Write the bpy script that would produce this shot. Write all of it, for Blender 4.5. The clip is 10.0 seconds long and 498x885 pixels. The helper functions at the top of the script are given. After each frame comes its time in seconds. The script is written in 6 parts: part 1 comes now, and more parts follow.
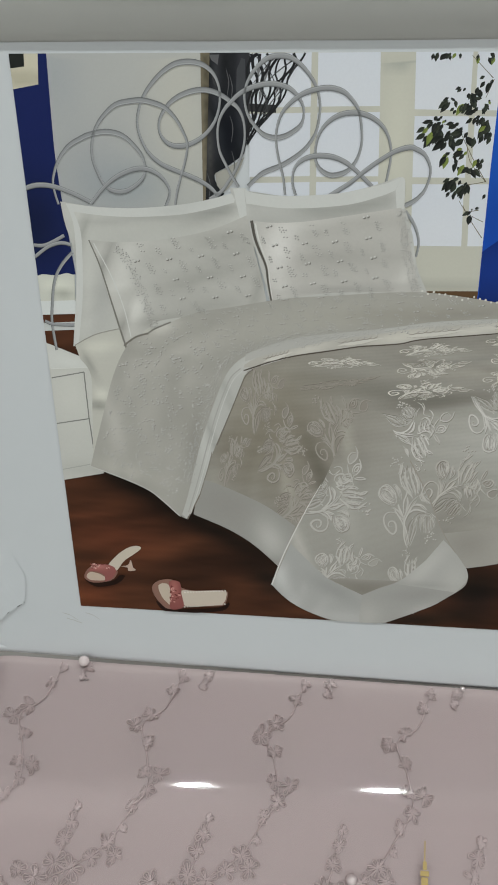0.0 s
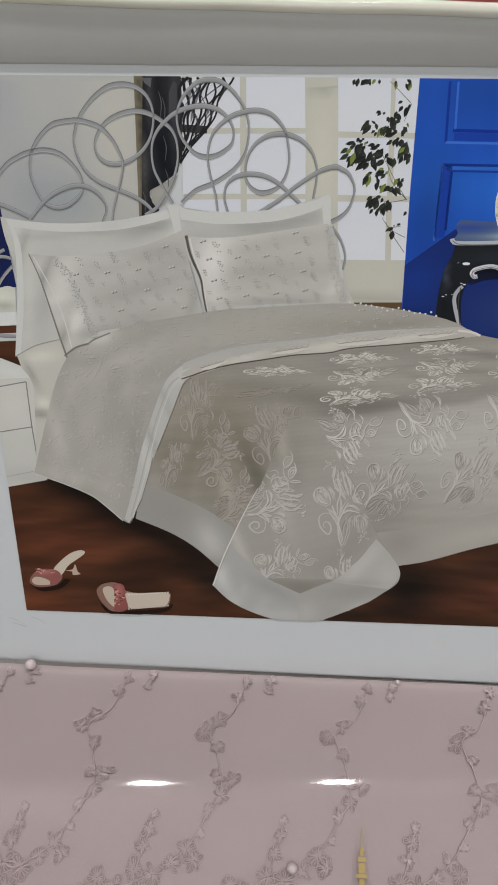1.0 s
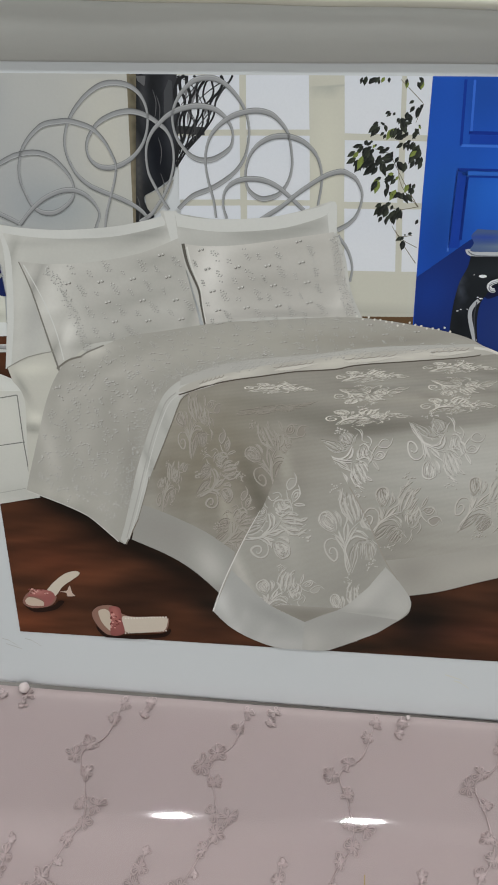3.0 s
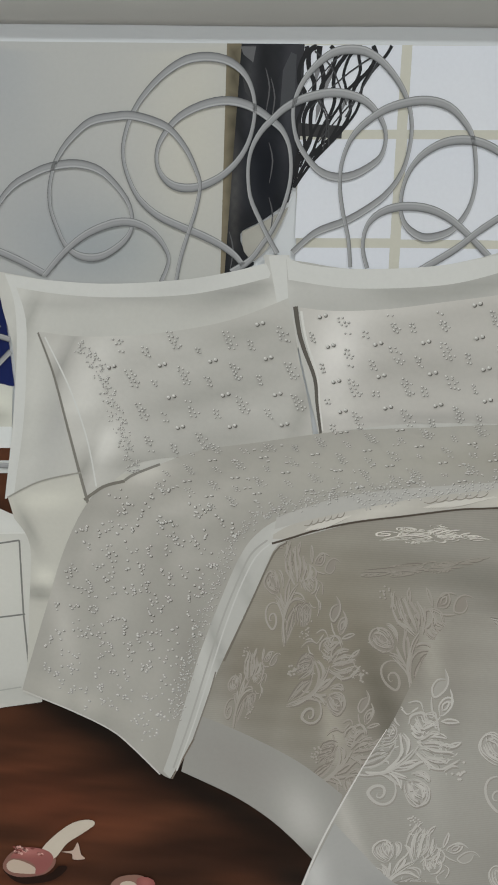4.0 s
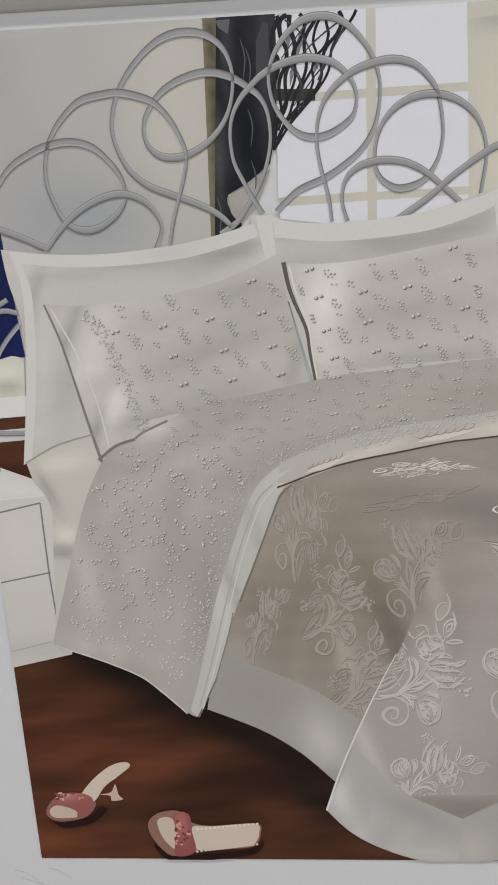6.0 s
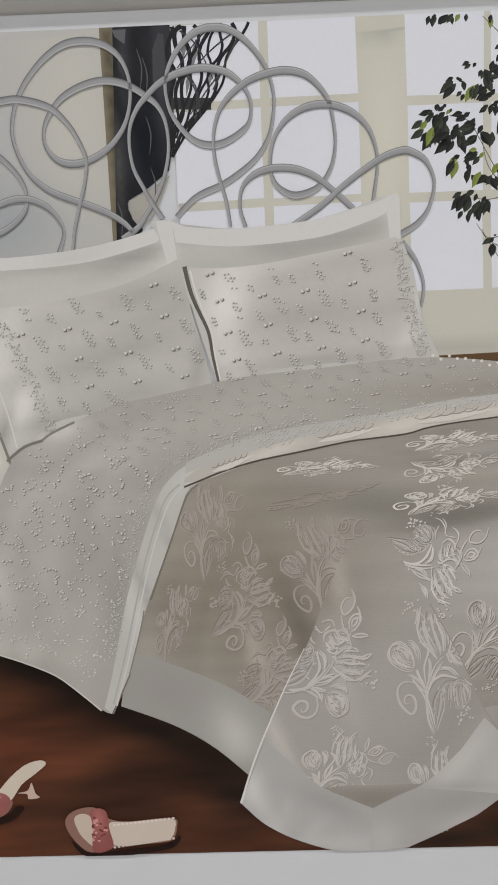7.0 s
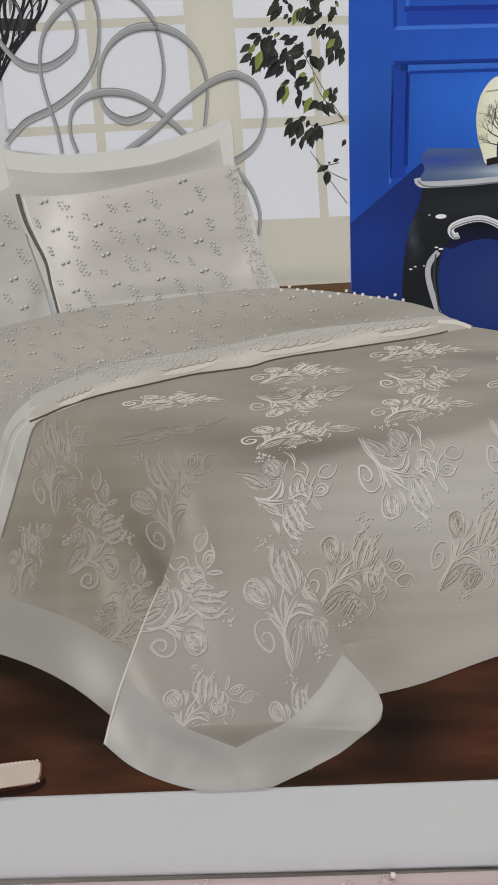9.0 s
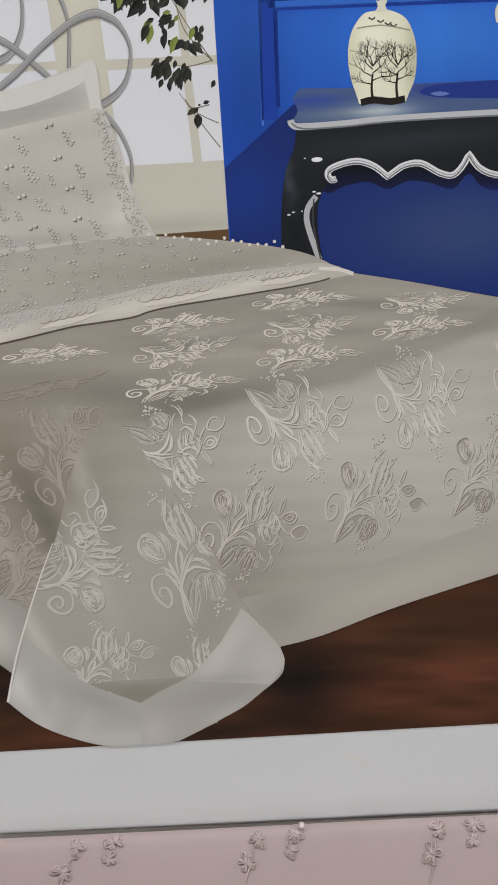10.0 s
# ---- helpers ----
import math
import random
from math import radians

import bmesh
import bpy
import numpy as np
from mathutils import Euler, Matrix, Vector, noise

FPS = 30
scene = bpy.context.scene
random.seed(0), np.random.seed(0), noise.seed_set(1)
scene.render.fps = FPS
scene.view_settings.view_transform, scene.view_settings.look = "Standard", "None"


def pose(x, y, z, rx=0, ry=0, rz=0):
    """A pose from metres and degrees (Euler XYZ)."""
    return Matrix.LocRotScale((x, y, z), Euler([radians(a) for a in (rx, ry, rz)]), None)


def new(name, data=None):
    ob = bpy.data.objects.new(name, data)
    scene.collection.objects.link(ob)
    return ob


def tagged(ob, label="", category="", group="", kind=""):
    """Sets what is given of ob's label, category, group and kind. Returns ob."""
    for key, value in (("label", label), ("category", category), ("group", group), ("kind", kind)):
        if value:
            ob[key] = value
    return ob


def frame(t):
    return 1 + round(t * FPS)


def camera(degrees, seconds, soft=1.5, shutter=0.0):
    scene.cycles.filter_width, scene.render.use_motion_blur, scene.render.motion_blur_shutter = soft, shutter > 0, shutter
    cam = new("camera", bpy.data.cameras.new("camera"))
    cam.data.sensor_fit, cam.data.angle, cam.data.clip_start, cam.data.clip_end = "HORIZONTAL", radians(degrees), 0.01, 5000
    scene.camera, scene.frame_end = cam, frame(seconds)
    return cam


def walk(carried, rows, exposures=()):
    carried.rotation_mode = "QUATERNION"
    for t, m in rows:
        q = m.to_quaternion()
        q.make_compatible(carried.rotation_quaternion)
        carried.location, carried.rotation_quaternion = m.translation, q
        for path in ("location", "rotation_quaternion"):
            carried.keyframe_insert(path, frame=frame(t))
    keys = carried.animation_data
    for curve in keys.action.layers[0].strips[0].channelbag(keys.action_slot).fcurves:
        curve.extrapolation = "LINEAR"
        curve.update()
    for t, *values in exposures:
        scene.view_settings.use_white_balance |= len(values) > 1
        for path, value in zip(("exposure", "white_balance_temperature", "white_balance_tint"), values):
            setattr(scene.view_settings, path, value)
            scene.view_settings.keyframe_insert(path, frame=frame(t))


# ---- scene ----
# A presentation box for bed linen, open on a shop table: the upright lid carries a printed
# photograph (flat, ink on paper), the tray in front holds a pink embroidered bedspread under clear film.
LEAN_BACK = -25.0
BOX = pose(0, 0, 0.22, LEAN_BACK, 0, 0)      # the lid's own axes: x across, z up the picture, y into it
cam = camera(32.11, 10.0, soft=1.8)
ROWS = [
    (0, 0.1448, -0.3937, 0.3282, 6.239, -28.334, -0.740),
    (0.5, 0.1547, -0.3961, 0.3298, 4.429, -28.045, 0.011),
    (1, 0.1547, -0.4081, 0.3364, 2.822, -28.000, 0.191),
    (1.5, 0.1504, -0.3952, 0.3336, 4.184, -28.076, -0.177),
    (2, 0.1479, -0.3918, 0.3324, 4.362, -28.460, -0.249),
    (2.2, 0.1463, -0.3938, 0.3349, 364.116, -28.852, -0.274),
    (3.3, 0.1758, -0.3594, 0.3249, 5.740, -25.930, 0.069),
    (3.5, 0.1378, -0.3227, 0.3000, 2.785, -23.755, 0.674),
    (3.7, 0.1326, -0.2782, 0.2776, 3.763, -20.048, 1.104),
    (3.9, 0.1170, -0.2562, 0.2687, 4.154, -17.609, 1.240),
    (4, 0.1122, -0.2528, 0.2624, 4.652, -16.319, 1.273),
    (4.2, 0.1179, -0.2410, 0.2566, 6.198, -15.450, 0.730),
    (4.5, 0.1079, -0.2451, 0.2519, 4.573, -16.230, -0.477),
    (5, 0.1083, -0.2691, 0.2536, 4.024, -17.640, -2.477),
    (5.2, 0.1143, -0.2740, 0.2586, 5.569, -17.659, -2.947),
    (6.3, 0.1095, -0.2728, 0.2582, 3.480, -17.560, -2.680),
    (6.5, 0.1124, -0.2726, 0.2582, 3.178, -17.643, -2.603),
    (7, 0.1292, -0.2790, 0.2588, 1.368, -17.538, -2.316),
    (7.5, 0.1414, -0.2831, 0.2540, 0.617, -17.580, -2.160),
    (8, 0.1537, -0.2802, 0.2501, -0.062, -17.683, -2.105),
    (8.5, 0.1700, -0.2834, 0.2484, -0.283, -17.860, -2.006),
    (9, 0.1737, -0.2834, 0.2394, -0.083, -18.413, -2.032),
    (9.5, 0.1884, -0.2824, 0.2346, -0.027, -19.160, -2.202),
    (9.9, 0.2051, -0.2820, 0.2343, -0.213, -20.722, -2.623),
    (10, 0.2090, -0.2825, 0.2318, -0.667, -20.563, -2.797),
]
# seconds, eye in the lid's axes, yaw, pitch and roll


def eye_pose(x, y, z, yaw, pitch, roll):
    return BOX @ pose(x, y, z, 0, 0, yaw) @ pose(0, 0, 0, 90 + pitch, 0, 0) @ pose(0, 0, 0, 0, 0, roll)


walk(cam, [(t, eye_pose(*rest)) for t, *rest in ROWS],
     exposures=[(0.0, -0.12, 6430, 3), (0.5, -0.13, 6500, 6), (1.0, -0.14, 6560, 9), (2.0, -0.12, 6520, 6), (3.3, -0.10, 6480, 6), (4.5, -0.08, 6490, 5), (5.1, -0.02, 6650, 11), (6.5, 0.0, 6660, 12), (8.0, -0.01, 6530, 10), (10.0, -0.01, 6720, 11)])

# ---- light ----
world = bpy.data.worlds.new("shop_air")
scene.world = world
world.use_nodes = True
world.node_tree.nodes["Background"].inputs[0].default_value = (0.9, 0.95, 1.0, 1)
world.node_tree.nodes["Background"].inputs[1].default_value = 0.05
CEILING = 2.75
LAMP_WATTS = 9.0
# middle row mirrors in the film; outer rows are unseen, added as fill
LAMP_Y = (-2.6, 0.18, 2.9)
LAMP_X = [-1.98, -1.36] + [-0.51 + 0.62 * i for i in range(5)]

# ---- materials ----
INK_GAIN = 0.88


def lin(c):
    c = min(max(c / 255.0, 0.0), 1.0)
    return c / 12.92 if c <= 0.04045 else ((c + 0.055) / 1.055) ** 2.4


def material(name, rgb=(0.8, 0.8, 0.8), rough=0.5, metal=0.0, spec=0.5, grain=0.0, grain_scale=200.0, bump=0.0, bump_scale=300.0, tint=None, tint_scale=8.0):
    """A plain procedural surface with variation at two scales and fine relief."""
    m = bpy.data.materials.new(name)
    m.use_nodes = True
    nt = m.node_tree
    b = nt.nodes["Principled BSDF"]
    b.inputs["Roughness"].default_value = rough
    b.inputs["Metallic"].default_value = metal
    b.inputs["Specular IOR Level"].default_value = spec
    co = nt.nodes.new("ShaderNodeTexCoord")
    n1 = nt.nodes.new("ShaderNodeTexNoise")
    n1.inputs["Scale"].default_value, n1.inputs["Detail"].default_value = tint_scale, 4
    n2 = nt.nodes.new("ShaderNodeTexNoise")
    n2.inputs["Scale"].default_value, n2.inputs["Detail"].default_value = grain_scale, 3
    for n in (n1, n2):
        nt.links.new(co.outputs["Object"], n.inputs["Vector"])
    ramp = nt.nodes.new("ShaderNodeMix")
    ramp.data_type = "RGBA"
    ramp.inputs[6].default_value = (*rgb, 1)
    ramp.inputs[7].default_value = (*(tint or tuple(c * 0.9 for c in rgb)), 1)
    nt.links.new(n1.outputs["Fac"], ramp.inputs[0])
    scale = nt.nodes.new("ShaderNodeMapRange")
    scale.inputs["To Min"].default_value, scale.inputs["To Max"].default_value = 1 - grain, 1 + grain
    nt.links.new(n2.outputs["Fac"], scale.inputs["Value"])
    mul = nt.nodes.new("ShaderNodeVectorMath")
    mul.operation = "SCALE"
    nt.links.new(ramp.outputs[2], mul.inputs[0])
    nt.links.new(scale.outputs["Result"], mul.inputs["Scale"])
    nt.links.new(mul.outputs[0], b.inputs["Base Color"])
    if bump:
        n3 = nt.nodes.new("ShaderNodeTexNoise")
        n3.inputs["Scale"].default_value = bump_scale
        nt.links.new(co.outputs["Object"], n3.inputs["Vector"])
        bp = nt.nodes.new("ShaderNodeBump")
        bp.inputs["Strength"].default_value, bp.inputs["Distance"].default_value = bump, 0.001
        nt.links.new(n3.outputs["Fac"], bp.inputs["Height"])
        nt.links.new(bp.outputs[0], b.inputs["Normal"])
    return m


def ink_material(name="printed_ink", ribs=0.0, pitch=0.00075, mottle=0.03):
    """Printer's ink on coated paper: the colour lies in the mesh, with the fine unevenness of a print and, for cloth, its ribs."""
    m = material(name, rough=0.45, spec=0.12, grain=mottle, grain_scale=900.0)
    nt = m.node_tree
    attr = nt.nodes.new("ShaderNodeVertexColor")
    attr.layer_name = "ink"
    mix = [n for n in nt.nodes if n.bl_idname == "ShaderNodeMix"][0]
    white = nt.nodes.new("ShaderNodeVectorMath")
    white.operation = "SCALE"
    white.inputs["Scale"].default_value = 0.97
    nt.links.new(attr.outputs[0], white.inputs[0])
    nt.links.new(attr.outputs[0], mix.inputs[6])
    nt.links.new(white.outputs[0], mix.inputs[7])
    if ribs:
        co = [n for n in nt.nodes if n.bl_idname == "ShaderNodeTexCoord"][0]
        wave = nt.nodes.new("ShaderNodeTexWave")
        wave.bands_direction = "Z"
        wave.inputs["Scale"].default_value = 0.314 / pitch
        wave.inputs["Distortion"].default_value = 1.2
        wave.inputs["Detail"].default_value = 1.0
        wave.inputs["Detail Scale"].default_value = 0.4
        nt.links.new(co.outputs["Object"], wave.inputs["Vector"])
        span = nt.nodes.new("ShaderNodeMapRange")
        span.inputs["To Min"].default_value, span.inputs["To Max"].default_value = 1 - ribs, 1 + ribs
        nt.links.new(wave.outputs["Fac"], span.inputs["Value"])
        b = nt.nodes["Principled BSDF"]
        last = b.inputs["Base Color"].links[0].from_socket
        rib = nt.nodes.new("ShaderNodeVectorMath")
        rib.operation = "SCALE"
        nt.links.new(last, rib.inputs[0])
        nt.links.new(span.outputs["Result"], rib.inputs["Scale"])
        nt.links.new(rib.outputs[0], b.inputs["Base Color"])
    return m


INK = ink_material()
RIBBED = ink_material("printed_ribbed_cloth", 0.035, 0.00075, 0.045)
SOFT_CLOTH = ink_material("printed_soft_cloth", 0.0, 0.001, 0.035)
PAPER = material("white_board", (0.62, 0.64, 0.655), rough=0.38, spec=0.35, grain=0.012, grain_scale=60, tint=(0.58, 0.60, 0.615), tint_scale=9, bump=0.05, bump_scale=150)
VINYL = material("cream_vinyl", (0.70, 0.68, 0.58), rough=0.22, spec=0.5, grain=0.03, grain_scale=40, bump=0.25, bump_scale=60)
LINER = material("grey_liner", (0.50, 0.50, 0.475), rough=0.6, grain=0.03, grain_scale=50)
SATIN = material("pink_satin", (0.505, 0.413, 0.400), rough=0.5, spec=0.35, grain=0.04, grain_scale=1400, tint=(0.48, 0.39, 0.388), tint_scale=14, bump=0.12, bump_scale=1500)
THREAD = material("pink_thread", (0.70, 0.58, 0.57), rough=0.34, spec=0.5, grain=0.15, grain_scale=1500, bump=0.4, bump_scale=1800)
PEARL = material("pearl", (0.62, 0.53, 0.52), rough=0.16, spec=0.7)
GOLD = material("gold_foil", (0.42, 0.31, 0.12), rough=0.4, metal=0.6, grain=0.1)
RED = material("red_cloth", (0.22, 0.02, 0.015), rough=0.8, grain=0.15, grain_scale=300, bump=0.3)
TABLE = material("table_laminate", (0.30, 0.28, 0.26), rough=0.5, grain=0.05)
WALL = material("shop_wall", (0.72, 0.71, 0.69), rough=0.8, grain=0.03)
FLOOR = material("shop_floor", (0.42, 0.40, 0.38), rough=0.4, grain=0.06, grain_scale=20)
METAL = material("lamp_metal", (0.6, 0.6, 0.6), rough=0.3, metal=0.9)


def film_material():
    m = bpy.data.materials.new("clear_film")
    m.use_nodes = True
    nt = m.node_tree
    nt.nodes.clear()
    out = nt.nodes.new("ShaderNodeOutputMaterial")
    clear = nt.nodes.new("ShaderNodeBsdfTransparent")
    clear.inputs[0].default_value = (0.97, 0.97, 0.975, 1)
    gloss = nt.nodes.new("ShaderNodeBsdfGlossy")
    gloss.inputs["Roughness"].default_value = 0.045
    fres = nt.nodes.new("ShaderNodeFresnel")
    fres.inputs[0].default_value = 1.55
    mix = nt.nodes.new("ShaderNodeMixShader")
    nt.links.new(fres.outputs[0], mix.inputs[0])
    nt.links.new(clear.outputs[0], mix.inputs[1])
    nt.links.new(gloss.outputs[0], mix.inputs[2])
    nt.links.new(mix.outputs[0], out.inputs[0])
    return m


FILM = film_material()

# ---- helpers of this scene ----
D = 0.1          # the picture's drawing unit, a decimetre
WIDE, HIGH = 4.2, 3.0


def mesh_object(name, verts, faces, mat, parent=None, label="", smooth=False):
    me = bpy.data.meshes.new(name)
    me.from_pydata(verts, [], faces)
    me.materials.append(mat)
    if smooth:
        me.polygons.foreach_set("use_smooth", [True] * len(me.polygons))
    me.update()
    ob = new(name, me)
    if parent:
        ob.parent = parent
    if label:
        tagged(ob, label)
    return ob


def part(name, bm, mat, parent=None, label="", smooth=False):
    me = bpy.data.meshes.new(name)
    bm.to_mesh(me)
    bm.free()
    me.materials.append(mat)
    if smooth:
        me.polygons.foreach_set("use_smooth", [True] * len(me.polygons))
    ob = new(name, me)
    if parent:
        ob.parent = parent
    if label:
        tagged(ob, label)
    return ob


def spline(pts, n=5, closed=False):
    """A smooth line through points; a point given twice makes a corner."""
    out, k = [], len(pts)
    for i in range(k if closed else k - 1):
        if closed:
            p0, p1, p2, p3 = (Vector(pts[(i + j - 1) % k]) for j in range(4))
        else:
            p0, p1, p2, p3 = (Vector(pts[min(max(i + j - 1, 0), k - 1)]) for j in range(4))
        if (p2 - p1).length < 1e-6:
            continue
        m = max(3, min(n * 3, int((p2 - p1).length / 0.016)))
        for s in range(m):
            t = s / m
            out.append(0.5 * (2 * p1 + (p2 - p0) * t + (2 * p0 - 5 * p1 + 4 * p2 - p3) * t * t + (3 * p1 - p0 - 3 * p2 + p3) * t ** 3))
    if not closed:
        out.append(Vector(pts[-1]))
    return out


def clip(poly, w=WIDE, h=HIGH):
    """The polygon cut to the print."""
    for axis, limit, sign in ((0, 0.0, 1), (0, w, -1), (1, 0.0, 1), (1, h, -1)):
        out = []
        for i, p in enumerate(poly):
            q = poly[i - 1]
            a, b = sign * (q[axis] - limit), sign * (p[axis] - limit)
            if (a >= 0) != (b >= 0):
                out.append(q + (p - q) * (a / (a - b)))
            if b >= 0:
                out.append(p)
        poly = out
        if not poly:
            return []
    return poly


def ink_rgb(rgb):
    return tuple(lin(c) / INK_GAIN for c in rgb) + (1.0,)


def tone(u, v, base, blobs):
    r, g, b = base
    for bu, bv, su, sv, ang, d in blobs:
        c, s = math.cos(radians(ang)), math.sin(radians(ang))
        x, y = u - bu, v - bv
        q = ((x * c + y * s) / su) ** 2 + ((-x * s + y * c) / sv) ** 2
        if q < 14:
            e = math.exp(-0.5 * q)
            d3 = d if isinstance(d, tuple) else (d, d, d)
            r, g, b = r + d3[0] * e, g + d3[1] * e, b + d3[2] * e
    return r, g, b


LAYER = 0.000022


def colour_mesh(me, rgbs):
    at = me.color_attributes.new("ink", "FLOAT_COLOR", "POINT")
    flat = np.array(rgbs, dtype=np.float32).ravel()
    at.data.foreach_set("color", flat)


def printed(name, outline, rgb, layer, blobs=(), step=0.05, label="", shade=None, closed=True, on=None, ink=None):
    """One printed area of the photograph: a flat patch of ink inside an outline."""
    from mathutils.geometry import delaunay_2d_cdt
    poly = clip(spline(outline, 5, True) if closed else [Vector(p) for p in outline])
    ring = []
    for p in poly:
        if not ring or (p - ring[-1]).length > 0.004:
            ring.append(p)
    if (ring[0] - ring[-1]).length < 0.004:
        ring.pop()
    pts = list(ring)
    us, vs = [p[0] for p in ring], [p[1] for p in ring]
    if blobs or shade:
        for i in range(int((max(us) - min(us)) / step) + 1):
            for j in range(int((max(vs) - min(vs)) / step) + 1):
                pts.append(Vector((min(us) + (i + 0.5 * (j % 2)) * step, min(vs) + j * step)))
    edges = [(i, (i + 1) % len(ring)) for i in range(len(ring))]
    vv, _, ff, *_ = delaunay_2d_cdt([Vector(p) for p in pts], edges, [list(range(len(ring)))], 1, 1e-4)
    used = sorted({i for f in ff for i in f})
    at = {i: k for k, i in enumerate(used)}
    ob = mesh_object(name, [(vv[i][0] * D, -layer * LAYER, vv[i][1] * D) for i in used], [[at[i] for i in f] for f in ff], ink or INK, on or PHOTO, label)
    cols = []
    for i in used:
        c = tone(vv[i][0], vv[i][1], rgb, blobs)
        if shade:
            c = shade(vv[i][0], vv[i][1], c)
        cols.append(ink_rgb(c))
    colour_mesh(ob.data, cols)
    return ob


class Strokes:
    """Fine printed lines gathered in one mesh."""

    def __init__(self):
        self.v, self.f, self.c, self.inside = [], [], [], None

    def line(self, pts, width, rgb, end=None, smooth=True, layer=0.0, taper=False):
        pts = spline(pts, 4) if smooth else [Vector(p) for p in pts]
        n, start = len(pts), len(self.v)
        end = width if end is None else end
        for i, p in enumerate(pts):
            t = (pts[min(i + 1, n - 1)] - pts[max(i - 1, 0)])
            t = t.normalized() if t.length > 1e-9 else Vector((1, 0))
            w = 0.5 * (width(t[0], t[1]) if callable(width) else width + (end - width) * i / max(n - 1, 1))
            if taper:
                w *= math.sin(math.pi * (i + 0.35) / (n - 0.3)) ** 0.7
            off = Vector((-t[1], t[0])) * w
            for q in (p + off, p - off):
                q = (min(max(q[0], 0), WIDE), min(max(q[1], 0), HIGH))
                self.v.append((q[0], q[1], layer))
                self.c.append(ink_rgb(rgb))
            if i and (self.inside is None or (self.inside(p) and self.inside(pts[i - 1]))):
                a = start + 2 * i
                self.f.append((a - 2, a - 1, a + 1, a))

    def ribbon(self, pts, width, rgbs, layer=0.0):
        """A band with its colours given across it."""
        pts, k = spline(pts, 5), len(rgbs)
        for i, p in enumerate(pts):
            t = (pts[min(i + 1, len(pts) - 1)] - pts[max(i - 1, 0)]).normalized()
            start = len(self.v)
            for j, rgb in enumerate(rgbs):
                q = p + Vector((-t[1], t[0])) * (width(t[0], t[1]) * (j / (k - 1) - 0.5))
                self.v.append((min(max(q[0], 0), WIDE), min(max(q[1], 0), HIGH), layer))
                self.c.append(ink_rgb(rgb))
            if i:
                for j in range(k - 1):
                    self.f.append((start - k + j, start - k + j + 1, start + j + 1, start + j))

    def blob(self, pts, rgb, layer=0.0):
        start = len(self.v)
        for p in pts:
            self.v.append((min(max(p[0], 0), WIDE), min(max(p[1], 0), HIGH), layer))
            self.c.append(ink_rgb(rgb))
        self.f.append(tuple(range(start, start + len(pts))))

    def disc(self, u, v, r, rgb, layer=0.0, n=7, squash=1.0):
        self.blob([(u + r * math.cos(6.2832 * i / n), v + squash * r * math.sin(6.2832 * i / n)) for i in range(n)], rgb, layer)

    def ring(self, u, v, r, w, rgb, layer=0.0, n=8, squash=1.0):
        self.line([(u + r * math.cos(6.2832 * i / n), v + squash * r * math.sin(6.2832 * i / n)) for i in range(n + 1)], w, rgb, smooth=False, layer=layer)

    def done(self, name, layer, label="", kind="", on=None):
        ob = mesh_object(name, [(u * D, -(layer + l) * LAYER, v * D) for u, v, l in self.v], self.f, INK, on or PHOTO, label)
        colour_mesh(ob.data, self.c)
        if kind:
            tagged(ob, kind=kind)
        return ob


def within(outline):
    """Tells whether a point lies inside a closed outline."""
    ring = spline(outline, 5, True)

    def test(p):
        odd = False
        for a, b in zip(ring, ring[1:] + ring[:1]):
            if (a[1] > p[1]) != (b[1] > p[1]) and p[0] < a[0] + (b[0] - a[0]) * (p[1] - a[1]) / (b[1] - a[1]):
                odd = not odd
        return odd
    return test


# ---- the shop around the box ----
def slab(name, lo, hi, mat, label="", kind="structure"):
    bm = bmesh.new()
    bmesh.ops.create_cube(bm, size=1, matrix=Matrix.Translation([(a + b) / 2 for a, b in zip(lo, hi)]) @ Matrix.Diagonal([b - a for a, b in zip(lo, hi)] + [1]))
    ob = part(name, bm, mat)
    return tagged(ob, label or name.replace("_", " "), kind=kind)


slab("floor", (-4, -4, -0.90), (4, 5, -0.80), FLOOR, "pale shop floor")
slab("ceiling", (-4, -4, CEILING), (4, 5, CEILING + 0.1), WALL, "white shop ceiling")
slab("wall_south", (-4, -4.1, -0.8), (4, -4, CEILING), WALL, "plain light shop wall")
slab("wall_north", (-4, 5, -0.8), (4, 5.1, CEILING), WALL, "plain light shop wall")
slab("wall_west", (-4.1, -4, -0.8), (-4, 5, CEILING), WALL, "plain light shop wall")
slab("wall_east", (4, -4, -0.8), (4.1, 5, CEILING), WALL, "plain light shop wall")


def display_table():
    top = bmesh.new()
    bmesh.ops.create_cube(top, size=1, matrix=Matrix.Translation((0.2, 0.5, -0.02)) @ Matrix.Diagonal((2.4, 2.0, 0.04, 1)))
    bmesh.ops.bevel(top, geom=top.edges[:], offset=0.004, segments=2, affect="EDGES")
    base = new("display_table")
    tagged(base, "grey laminate shop display table under the box", "table")
    base.location = (0, 0, 0)
    part("tabletop", top, TABLE, base)
    for x in (-0.93, 1.33):
        for y in (-0.43, 1.43):
            leg = bmesh.new()
            bmesh.ops.create_cube(leg, size=1, matrix=Matrix.Translation((x, y, -0.42)) @ Matrix.Diagonal((0.06, 0.06, 0.76, 1)))
            part("leg", leg, TABLE, base)


display_table()


